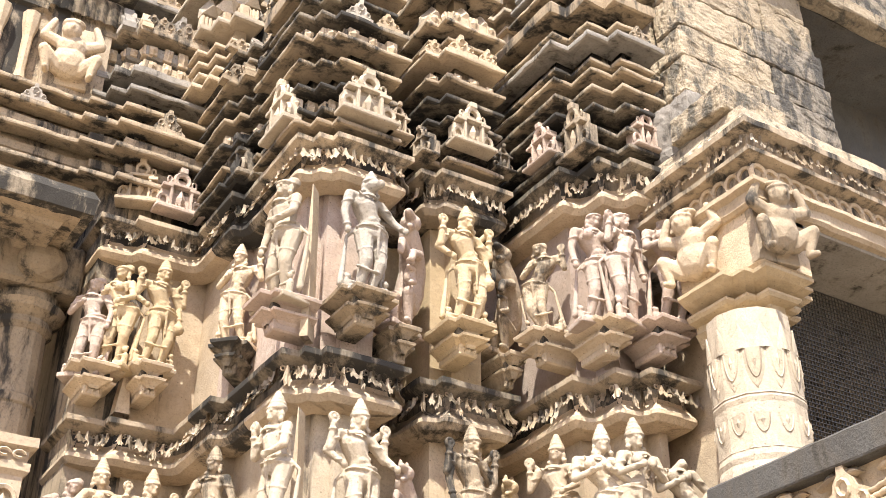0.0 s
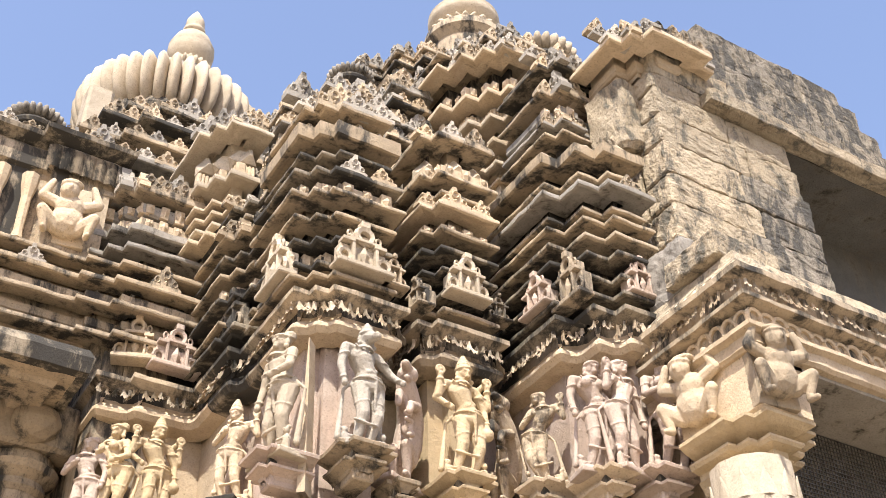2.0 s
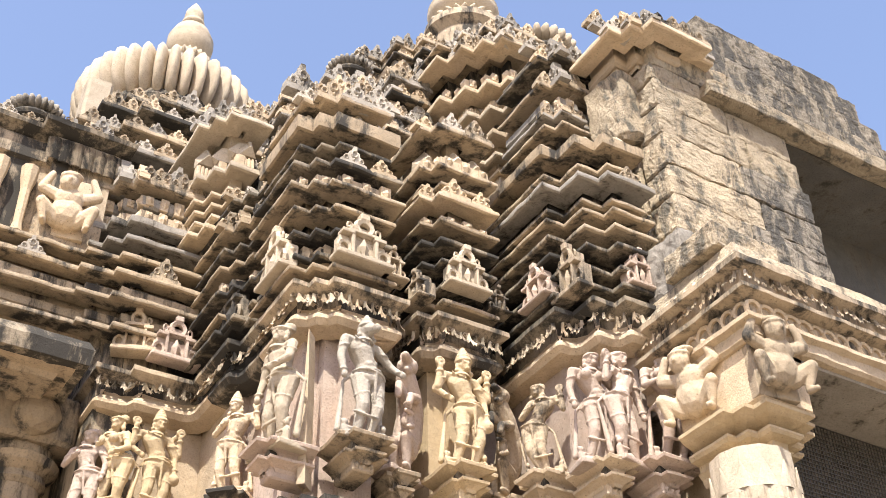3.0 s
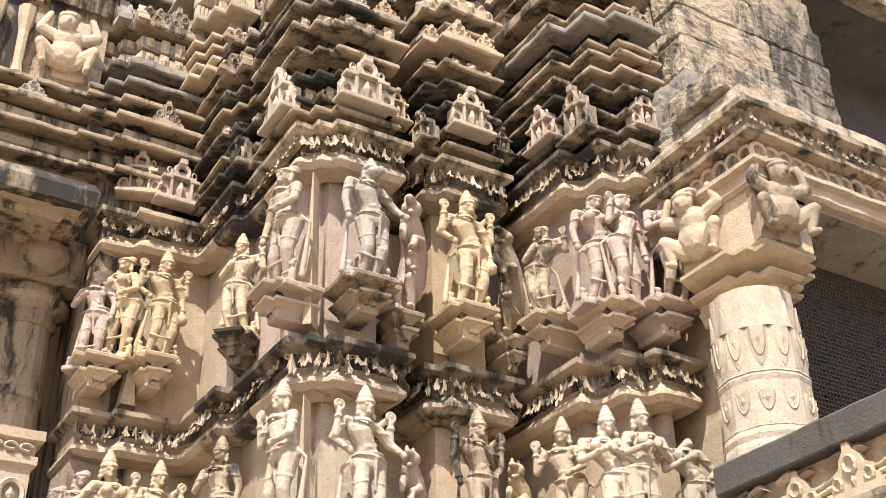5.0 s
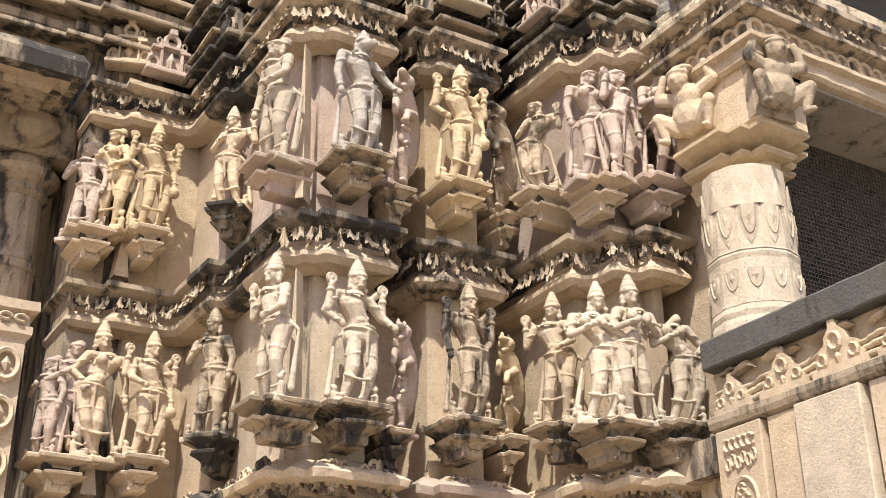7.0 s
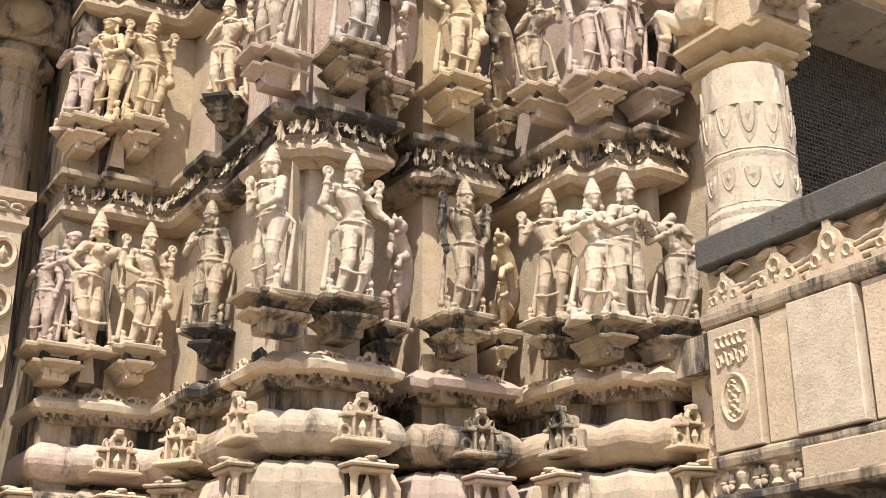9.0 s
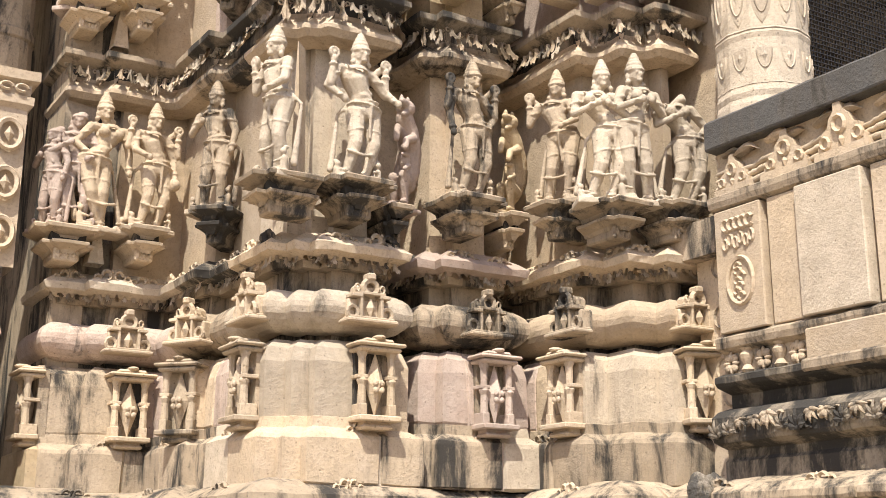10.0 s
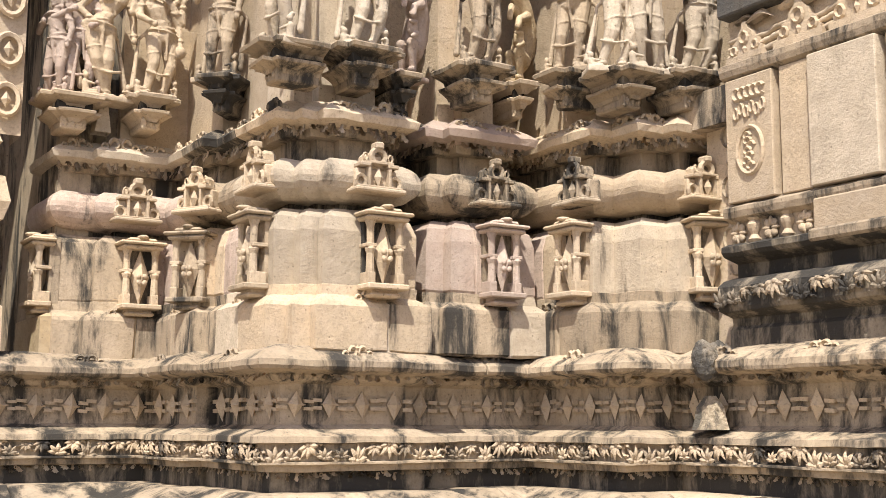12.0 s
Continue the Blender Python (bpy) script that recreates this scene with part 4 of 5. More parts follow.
def crest_mesh(mat, seed, w=0.2, h=0.15):
    """A small stepped gable plaque with a horseshoe arch, side curls and a diamond, as lines the eaves of the spires."""
    r = random.Random(seed)
    half = [(0.50, 0.0), (0.52, 0.16), (0.40, 0.26), (0.37, 0.42), (0.24, 0.50), (0.22, 0.68), (0.10, 0.78), (0.07, 0.96)]
    half = [(x * r.uniform(0.92, 1.06), z * r.uniform(0.94, 1.05)) for x, z in half]
    line = half + [(-x, z) for x, z in reversed(half)]
    bm = bmesh.new()
    front = [bm.verts.new((x * w, -0.012, z * h)) for x, z in line]
    back = [bm.verts.new((x * w, 0.055, z * h)) for x, z in line]
    n = len(line)
    bm.faces.new(front)
    bm.faces.new(list(reversed(back)))
    for k in range(n):
        bm.faces.new((front[k], back[k], back[(k + 1) % n], front[(k + 1) % n]))
    ring_bm(bm, (0, -0.016, 0.52 * h), 0.12 * w, 0.17 * h, 0.040 * w, 9, 4)
    for s in (-1, 1):
        ring_bm(bm, (s * 0.33 * w, -0.016, 0.22 * h), 0.09 * w, 0.12 * h, 0.035 * w, 8, 4)
    diamond_bm(bm, (0, -0.014, 0.2 * h), 0.14 * w, 0.3 * h, 0.018)
    box_bm((-0.56 * w, -0.028, -0.03), (0.56 * w, 0.06, 0.05 * h), 0, bm)
    return mesh_of("crest", bm, mat)


CRESTS = [crest_mesh(m_, k, w_, h_) for k, (m_, w_, h_) in enumerate(((STAIN, 0.20, 0.17), (BUFF, 0.18, 0.16), (GREY, 0.22, 0.19), (TIER, 0.17, 0.14), (ASH, 0.19, 0.15)))]
bm = box_bm((-0.034, -0.01, -0.05), (0.034, 0.06, 0.05), 0.004)
diamond_bm(bm, (0, -0.012, 0), 0.06, 0.09, 0.022)
DENTILS = [mesh_of("dentil", bm, BUFF)]
bm = bmesh.new()
for dx, dz, zt in ((0.075, -0.10, 0.10),):
    lo = [bm.verts.new(v) for v in ((-dx, 0.06, dz), (dx, 0.06, dz), (dx * 0.9, -0.03, dz), (-dx * 0.9, -0.03, dz))]
    mid = [bm.verts.new(v) for v in ((-dx, 0.06, 0.0), (dx, 0.06, 0.0), (dx * 0.15, -0.075, -0.03), (-dx * 0.15, -0.075, -0.03))]
    hi = [bm.verts.new(v) for v in ((-0.02, 0.06, zt), (0.02, 0.06, zt), (0.012, 0.0, zt * 0.9), (-0.012, 0.0, zt * 0.9))]
    for a_, b_ in ((lo, mid), (mid, hi)):
        for k in range(4):
            bm.faces.new((a_[k], a_[(k + 1) % 4], b_[(k + 1) % 4], b_[k]))
    bm.faces.new(hi)
    bm.faces.new(list(reversed(lo)))
FACETS = [mesh_of("faceted_block", bm, PALE)]
bm = box_bm((-0.07, 0.0, -0.07), (0.07, 0.06, 0.07), 0.006)
for k in range(4):
    lathe_bm([(0.013, -0.065), (0.015, 0.0), (0.013, 0.065)], 6, bm, Matrix.Translation((-0.051 + 0.034 * k, 0.0, 0)))
FLUTES = [mesh_of("fluted_block", bm, BUFF)]


def eave_bm(pts, z, d, h, body, rise):
    """A projecting slab: thin upright lip, hollow underside and a top that slopes back."""
    prof = [(d - body, z + 0.022), (d - 0.45 * body, z + 0.016), (d - 0.02, z - 0.004), (d - 0.002, z + 0.002), (d, z + 0.4 * h), (d - 0.003, z + h), (d - 0.025, z + h + 0.014), (d - 0.5 * body, z + h + 0.45 * rise), (d - body - 0.02, z + h + rise)]
    return sweep_bm(pts, prof, 0.05, 0.006)


def tower(label, pts, z0, z1, tiers, core_mat, mats, seed, gap=0.19):
    """A spire: a core and, from the foot up, its eaves and carved rows, each a part.
    tiers: (kind, z, out, height); kinds: eave, crested, plain, band, dentil, facet, flute."""
    r = random.Random(seed)
    root = new("stepped_spire")
    tagged(root, label, "temple spire", "stepped temple spires")
    top_d = -0.16 + min(0.0, min(t[2] for t in tiers))
    bm = sweep_bm(pts, [(-0.17, z0), (-0.17, z0 + 0.6 * (z1 - z0)), (top_d, z1)], 0.08, 0.006)
    bm.verts.ensure_lookup_table()
    row = len(bm.verts) // 3
    bm.faces.new([bm.verts[k] for k in range(2 * row, 3 * row)])
    part("core", bm, core_mat, root)
    for kind, z, d, h in tiers:
        mat = r.choice(mats)
        run = pts[1:-1] if len(pts) > 5 else pts
        if kind in ("eave", "crested"):
            part("eave", eave_bm(pts, z, d, h, 0.17, 0.06), mat, root)
        if kind == "crested":
            pieces("crest", CRESTS, root, [(x, y, z + h + 0.018, a) for x, y, a in along(run, gap, d - 0.035, -0.02)], r, 0.22)
        if kind in ("band", "plain"):
            part("carved_band", sweep_bm(pts, [(d - 0.17, z), (d - 0.07, z + 0.004), (d - 0.05, z + 0.2 * h), (d - 0.05, z + 0.85 * h), (d - 0.17, z + h)], 0.05, 0.005), mat, root)
        if kind == "band":
            pieces("dentil", DENTILS, root, [(x, y, z + 0.5 * h, a) for x, y, a in along(run, 0.13, d - 0.045, 0.0)], r, 0.2)
        rows = {"dentil": (DENTILS, 0.11), "facet": (FACETS, 0.17), "flute": (FLUTES, 0.16)}
        if kind in rows:
            ms, sp = rows[kind]
            pieces(ms[0].name.split(".")[0], ms, root, [(x, y, z, a) for x, y, a in along(run, sp, d - 0.10, 0.0)], r, 0.1)
    return root


def amalaka(x, y, z, r, mat, lobes=28, tall=1.0, label="ribbed sandstone disc crowning a spire"):
    """A thick cushion of stone with a rib for every lobe, each a piece of its own."""
    prof = [(0.66, -0.36), (0.84, -0.33), (0.94, -0.24), (0.99, -0.11), (1.0, 0.02), (0.97, 0.13), (0.90, 0.21), (0.76, 0.26), (0.55, 0.27)]
    root = new("ribbed_disc")
    root.matrix_world = pose(x, y, z)
    tagged(root, label, "spire crown", "ribbed discs")
    part("core", lathe_bm([(0.80 * r * a, 0.94 * r * b * tall) for a, b in prof], 48), mat, root, smooth=True)
    da = math.pi / lobes
    bm = bmesh.new()
    rows = []
    for a, b in prof:
        row = []
        for u in (-0.96, -0.8, -0.45, 0.0, 0.45, 0.8, 0.96):
            rr = r * a * (1 - 0.20 * abs(u) ** 2.2)
            row.append(bm.verts.new((rr * math.cos(u * da), rr * math.sin(u * da), r * b * tall * (1 - 0.05 * abs(u)))))
        rows.append(row)
    for r0, r1 in zip(rows, rows[1:]):
        for k in range(6):
            bm.faces.new((r0[k], r0[k + 1], r1[k + 1], r1[k]))
    rib = mesh_of("rib", bm, mat, True)
    for k in range(lobes):
        ob = new("rib", rib)
        ob.parent = root
        ob.matrix_local = pose(0, 0, 0, 0, 0, math.degrees(2 * da * k))
    return root


def finial(x, y, z, s, mat, tall=1.0):
    root = new("pot_finial")
    root.matrix_world = pose(x, y, z) @ Matrix.Diagonal((1, 1, tall, 1))
    tagged(root, "pot-shaped sandstone finial on top of a spire", "finial", "pot finials")
    part("neck_disc", lathe_bm([(0.78 * s, -0.1 * s), (1.0 * s, 0.0), (0.92 * s, 0.12 * s), (0.5 * s, 0.16 * s)], 144, ribs=24, depth=0.14), mat, root, smooth=True)
    part("pot", lathe_bm([(0.42 * s, 0.10 * s), (0.70 * s, 0.18 * s), (0.90 * s, 0.42 * s), (0.94 * s, 0.58 * s), (0.90 * s, 0.66 * s), (0.93 * s, 0.70 * s), (0.72 * s, 0.98 * s), (0.42 * s, 1.16 * s), (0.30 * s, 1.2 * s)], 40), mat, root, smooth=True)
    part("bud", lathe_bm([(0.30 * s, 1.18 * s), (0.46 * s, 1.24 * s), (0.46 * s, 1.30 * s), (0.28 * s, 1.34 * s), (0.40 * s, 1.46 * s), (0.36 * s, 1.62 * s), (0.16 * s, 1.84 * s), (0.02 * s, 1.96 * s)], 24), mat, root, smooth=True)


WARM, SOOT = (STAIN, TIER, DARK, TIER), (DARK, TIER, DARK, DARK)
CEN = [(2.46, 6.42), (2.46, 5.78), (2.58, 5.78), (2.58, 5.69), (2.69, 5.69), (2.69, 5.62), (3.16, 5.62), (3.16, 6.6)]
tower("lower stage of a spire with thin blackened sandstone ledges", CEN, 6.25, 6.95, [("eave", 6.35, 0, .03), ("eave", 6.50, -.05, .03), ("band", 6.54, -.06, .08), ("eave", 6.66, -.02, .03), ("eave", 6.85, 0.0, .03)], DARK, SOOT, 1)
tower("stepped spire of thin weathered sandstone ledges over the corner pier", CEN, 6.9, 8.1, [("eave", 7.01, .05, .03), ("band", 7.07, .02, .10), ("crested", 7.22, .03, .035), ("eave", 7.45, -.03, .03), ("eave", 7.58, .02, .12), ("facet", 7.80, -.04, .1)],
      TIER, WARM, 2, 0.24)
tower("dark crested cap of the corner spire", CEN, 7.8, 8.35, [("crested", 7.90, -.03, .04), ("crested", 8.10, -.14, .035), ("crested", 8.25, -.24, .03)], DARK, (TIER, STAIN), 3)
MID = [(3.42, 6.3), (3.42, 5.72), (3.52, 5.72), (3.52, 5.62), (3.98, 5.62), (3.98, 6.4)]
tower("lower stage of a spire with thin blackened sandstone ledges", MID, 6.25, 7.0, [("eave", 6.36, .0, .03), ("eave", 6.54, -.03, .03), ("eave", 6.70, .0, .03), ("eave", 6.88, 0.01, .03)], DARK, SOOT, 4)
tower("stepped spire with a pale folded collar over the middle pier", MID, 6.95, 8.15, [("eave", 7.04, .02, .03), ("band", 7.08, -.01, .09), ("crested", 7.27, .03, .035), ("eave", 7.43, -.02, .03), ("eave", 7.56, .03, .03), ("band", 7.61, .03, .10),
      ("facet", 7.80, -.02, .1), ("crested", 7.96, .02, .04)], TIER, (BUFF, STAIN, TIER), 5)
RIGHT = [(4.13, 6.1), (4.13, 5.20), (4.28, 5.20), (4.28, 4.98), (4.46, 4.98), (4.46, 4.87), (4.84, 4.87), (4.84, 5.8)]
tower("lower stage of a spire with thin blackened sandstone ledges", RIGHT, 6.25, 6.8, [("eave", 6.36, 0, .03), ("eave", 6.53, -.03, .03), ("eave", 6.70, 0.0, .03)], DARK, SOOT, 6)
tower("stepped spire of thin dark sandstone ledges over the porch pier", RIGHT, 6.75, 7.9, [("eave", 6.86, .0, .03), ("eave", 7.01, .0, .03), ("eave", 7.14, -.04, .03), ("crested", 7.30, .03, .04), ("eave", 7.47, -.04, .03), ("eave", 7.65, .0, .09),
      ("facet", 7.83, -.03, .1)], DARK, (TIER, STAIN, GREY), 7, 0.4)
tower("narrow stack of dark carved mouldings behind the porch spire", [(4.36, 6.0), (4.36, 5.40), (4.46, 5.40), (4.46, 5.30), (4.72, 5.30), (4.72, 5.36), (5.05, 5.36), (5.05, 6.0)], 7.7, 9.35,
      [("eave", 8.16, .03, .03), ("crested", 8.32, .0, .03), ("band", 8.45, .0, .1), ("crested", 8.64, .02, .03), ("band", 8.74, -.02, .1), ("crested", 8.95, .02, .03), ("crested", 9.12, -.06, .03)], DARK, (TIER, GREY, DARK), 8, 0.13)
DARKP = [(2.34, 7.3), (2.34, 6.72), (2.41, 6.72), (2.41, 6.60), (2.48, 6.60), (2.48, 6.45), (2.7, 6.45)]
tower("blackened stepped spire squeezed between lighter ones", DARKP, 6.25, 7.7, [("eave", 6.36, .0, .03), ("eave", 6.52, -.02, .03), ("eave", 6.68, .02, .03), ("band", 6.74, .0, .08), ("eave", 6.90, .02, .03), ("eave", 7.08, .0, .03), ("crested", 7.26, .02, .03),
      ("eave", 7.45, -.02, .03), ("crested", 7.62, -.05, .03)], DARK, (DARK, DARK, TIER), 9, 0.16)
LEFT = [(-3, 8.2), (-3, 7.36), (1.52, 7.36), (1.52, 7.30), (1.76, 7.30), (1.76, 7.23), (2.42, 7.23), (2.42, 8.2)]
tower("long stepped cornice of weathered sandstone ledges", LEFT, 6.28, 7.3, [("eave", 6.54, .0, .035), ("plain", 6.62, -.02, .10), ("eave", 6.76, .05, .035), ("plain", 6.83, .02, .09), ("crested", 6.97, .05, .04), ("eave", 7.15, .02, .035)], TIER, WARM, 10, 0.8)

# unseen filler boxes, added in dark stone to close the gaps behind
tagged(finish("temple_core", box_bm((2.68, 6.35, 0), (4.7, 9.2, 8.2), 0), DARK), "unseen dark filler core added behind the piers", "wall", "", "structure")
tagged(finish("temple_core", box_bm((1.95, 7.45, 0), (2.72, 9.2, 8.0), 0), DARK), "unseen dark filler core added behind the side bay", "wall", "", "structure")

# narrow pale spire with folded collars between the attic and the corner pier
PALEP = [(2.20, 8.0), (2.20, 7.15), (2.28, 7.15), (2.28, 7.0), (2.37, 7.0), (2.37, 6.88), (2.62, 6.88), (2.62, 7.6)]
tower("narrow pale spire with folded collars and faceted blocks", PALEP, 7.2, 8.75, [("eave", 7.46, .02, .04), ("eave", 7.63, -.04, .03), ("eave", 7.72, -.02, .03), ("eave", 7.81, .0, .03), ("eave", 8.06, .0, .05), ("flute", 8.20, .02, .1), ("facet", 8.38, .0, .1),
      ("crested", 8.54, .06, .04), ("crested", 8.66, -.06, .03)], PALE, (PALE, BUFF, PALE), 11, 0.16)
# dark carved stage above the left cornice
tower("dark carved stage with rolled mouldings above the cornice", [(1.58, 8.2), (1.58, 7.52), (1.68, 7.52), (1.68, 7.40), (1.80, 7.40), (1.80, 7.30), (2.34, 7.30), (2.34, 8.2)], 7.2, 8.2,
      [("eave", 7.36, .04, .04), ("eave", 7.54, .03, .06), ("band", 7.64, -.02, .12), ("band", 7.78, -.01, .12), ("crested", 7.94, .03, .04), ("crested", 8.08, -.08, .03)], DARK, (TIER, GREY, STAIN), 12, 0.15)
# stepped roof below the large ribbed disc
for k, (y, z, x0, x1) in enumerate(((7.80, 8.66, 0.3, 2.2), (8.10, 9.18, 1.42, 2.55), (8.40, 9.74, 1.66, 2.75), (8.75, 10.28, 1.95, 3.0))):
    tower("roof step with a row of small gables below the ribbed disc", [(x0, y + 0.9), (x0, y + 0.12), (x1 - 0.75, y + 0.12), (x1 - 0.75, y), (x1, y), (x1, y + 0.9)], z - 0.75, z + 0.12,
          [("eave", z - 0.24, -.06, .035), ("crested", z, .05, .045), ("crested", z + 0.1, -.16, .03)], DARK, (DARK, TIER, GREY), 20 + k, 0.18)
# body of the main spire, rising in crested steps behind the piers
MAIN = (
    ([(2.62, 8.2), (2.62, 7.3), (2.80, 7.3), (2.80, 7.0), (3.05, 7.0), (3.05, 6.6), (3.5, 6.6), (3.5, 7.5)], 8.2, 9.4, [8.45, 8.70, 8.95, 9.13, 9.26], "stepped shoulder of the main spire with crested eaves"),
    ([(3.20, 8.2), (3.20, 7.2), (3.40, 7.2), (3.40, 6.9), (3.62, 6.9), (3.62, 6.6), (4.10, 6.6), (4.10, 7.6)], 8.1, 9.95, [8.35, 8.62, 8.85, 9.02, 9.16, 9.37, 9.56, 9.74], "stepped stage of the main spire with pale crested eaves"),
    ([(4.05, 9.0), (4.05, 7.9), (4.22, 7.9), (4.22, 7.6), (4.44, 7.6), (4.44, 7.4), (5.3, 7.4), (5.3, 8.4)], 9.3, 11.5, [9.9, 10.2, 10.5, 10.78, 10.96, 11.12, 11.26, 11.38], "high stage of the main spire with crested eaves"),
    ([(4.62, 8.0), (4.62, 7.0), (4.78, 7.0), (4.78, 6.8), (5.35, 6.8), (5.35, 7.8)], 9.6, 10.95, [9.9, 10.2, 10.45, 10.66, 10.84], "dark crested stage beside the main spire"))
for k, (pts, z0, z1, zs, lab) in enumerate(MAIN):
    tower(lab, pts, z0, z1, [("crested", z, (0.05, -0.02, 0.03)[q % 3] - 0.02 * q, .03) for q, z in enumerate(zs)], DARK if k == 3 else TIER, (STAIN, TIER, DARK, GREY), 30 + k, 0.16)
# upper stage of the middle spire: pale collars, flutes, dentils and two crested eaves
UPM = [(4.12, 7.2), (4.12, 6.5), (4.24, 6.5), (4.24, 6.28), (4.37, 6.28), (4.37, 6.12), (4.50, 6.12), (4.50, 6.0), (4.80, 6.0), (4.80, 7.0)]
tower("upper stage of the middle spire with pale folded collars", UPM, 7.9, 9.6, [("eave", 8.20, -.14, .03), ("eave", 8.44, -.12, .03), ("eave", 8.56, -.06, .04), ("facet", 8.66, -.10, .1), ("eave", 8.76, -.02, .05), ("eave", 8.98, .03, .05), ("flute", 9.12, .04, .1),
      ("eave", 9.24, .07, .05), ("dentil", 9.42, .10, .1)], PALE, (PALE, BUFF, PALE), 13)
tower("crested double eave over the pale collars", UPM, 9.45, 10.05, [("crested", 9.66, .14, .04), ("crested", 9.78, -.02, .03), ("crested", 9.92, .08, .03)], DARK, (BUFF, STAIN, TIER), 14, 0.15)

for x, y, z, r, n, mat in ((2.74, 10.5, 11.80, 1.08, 38, PALE), (1.30, 10.4, 11.05, 0.34, 26, GREY), (5.60, 6.95, 11.12, 0.44, 26, PALE), (3.98, 8.1, 11.06, 0.26, 26, GREY)):
    amalaka(x, y, z, r, mat, n, 1.2 if r > 1 else 0.65)
    bm = lathe_bm([(0.55 * r, -z), (0.55 * r, -0.75 * r), (0.80 * r, -0.55 * r), (0.84 * r, -0.44 * r), (0.80 * r, -0.34 * r)], 40, None, Matrix.Translation((x, y, z)))
    tagged(finish("spire_neck", bm, DARK), "dark round stone neck under a ribbed disc", "spire neck")
bm = lathe_bm([(0.55, 11.9), (0.40, 12.3), (0.28, 12.6), (0.24, 12.8)], 40, None, Matrix.Translation((2.90, 10.5, 0)))
tagged(finish("spire_dome", bm, GREY), "domed stone cap between the ribbed disc and its finial", "spire cap")
finial(2.91, 10.5, 12.80, 0.31, PALE, 1.9)
finial(5.46, 8.1, 12.5, 0.46, PALE)
bm = lathe_bm([(0.42, 10.5), (0.42, 12.2), (0.5, 12.3), (0.48, 12.42), (0.4, 12.5)], 40, None, Matrix.Translation((5.46, 8.1, 0)))
tagged(finish("spire_neck", bm, STAIN), "round stone neck under the great pot finial", "spire neck")
bm = bmesh.new()
box_bm((1.64, 9.6, 10.0), (1.92, 9.9, 11.18), 0.03, bm)
for v in bm.verts:
    v.co = v.co + 0.03 * noise.noise_vector(v.co * 3.0)
tagged(finish("mortar_patch", bm, PALE), "whitish mortar repair block beside the ribbed disc", "block")

# storey with a bracket figure over the left cornice
tagged(finish("attic_wall", sweep_bm([(-3.0, 7.62), (1.16, 7.62), (1.16, 7.5), (1.62, 7.5), (1.62, 8.2)], [(0, 7.25), (0, 8.05), (0.04, 8.07), (0.04, 8.25), (0, 8.3)], 0.06, 0.004), STAIN), "attic wall of sandstone with fluted blocks", "wall", "", "structure")
course("attic_eave", [(-3.0, 7.55), (1.08, 7.55), (1.08, 7.42), (1.70, 7.42), (1.70, 8.2)], [(-0.1, 8.28), (0.05, 8.33), (0.06, 8.37), (-0.05, 8.45), (-0.3, 8.55)], DARK, "blackened eave above the attic wall")
fringe(bpy.data.objects["attic_eave"], [(-0.5, 7.55), (1.08, 7.55), (1.08, 7.42), (1.70, 7.42), (1.70, 8.2)], 8.56, -0.12, STAIN, 0.12, 0.1, 0.12, 0.03)
crouched(1.33, 7.45, 7.34, 7.88, -10, BUFF, "squat sandstone bracket figure under the attic eave")
for k in range(6):
    bm = lathe_bm([(0.05, 0), (0.035, 0.08), (0.04, 0.4), (0.06, 0.5), (0.07, 0.62)], 8)
    ob = tagged(finish("attic_colonette", bm, BUFF), "short turned sandstone colonette", "colonette", "attic colonettes")
    ob.matrix_world = pose(1.02 - 0.22 * k, 7.56, 7.32)
for k in range(6):
    bm = grid_bm(lambda u, v: ((u - 0.5) * 0.12, -0.03 * math.sin(math.pi * u), v * 0.22), 6, 1)
    bmesh.ops.solidify(bm, geom=bm.faces[:], thickness=0.03)
    ob = tagged(finish("fluted_block", bm, STAIN), "fluted sandstone block above a bracket figure", "block", "fluted blocks")
    ob.matrix_world = pose(1.14 + 0.09 * k, 7.47, 8.02)

# ---- shaded balcony ----
course("balcony_eave", [(-3.0, 7.05), (1.62, 7.05), (1.62, 7.6)], [(-0.6, 6.02), (0.0, 6.05), (0.02, 6.16), (-0.02, 6.24), (-0.3, 6.36), (-0.4, 6.40)], DARK, "dark projecting eave slab over the balcony")
# soffit and ceiling: shade under the eave painted with darker stone
course("balcony_soffit", [(-3.0, 7.1), (1.58, 7.1), (1.58, 7.9)], [(-1.0, 6.15), (-0.75, 6.14), (-0.72, 6.06), (-0.36, 6.05), (-0.34, 6.0), (-0.14, 5.99), (-0.12, 6.03), (-0.03, 6.045)], TIER, "stepped underside of the balcony eave, shade put into its brown stone")
tagged(finish("balcony_ceiling", box_bm((-3.0, 8.0, 6.14), (1.80, 9.0, 6.3), 0), DARK), "ceiling slab of the balcony, shade put into its dark stone", "ceiling", "", "structure")
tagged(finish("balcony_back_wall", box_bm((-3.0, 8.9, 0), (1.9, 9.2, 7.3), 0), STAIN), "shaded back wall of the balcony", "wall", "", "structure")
tagged(finish("balcony_side_wall", box_bm((1.78, 7.42, 0), (1.98, 9.0, 6.5), 0), STAIN), "side wall of the balcony", "wall", "", "structure")


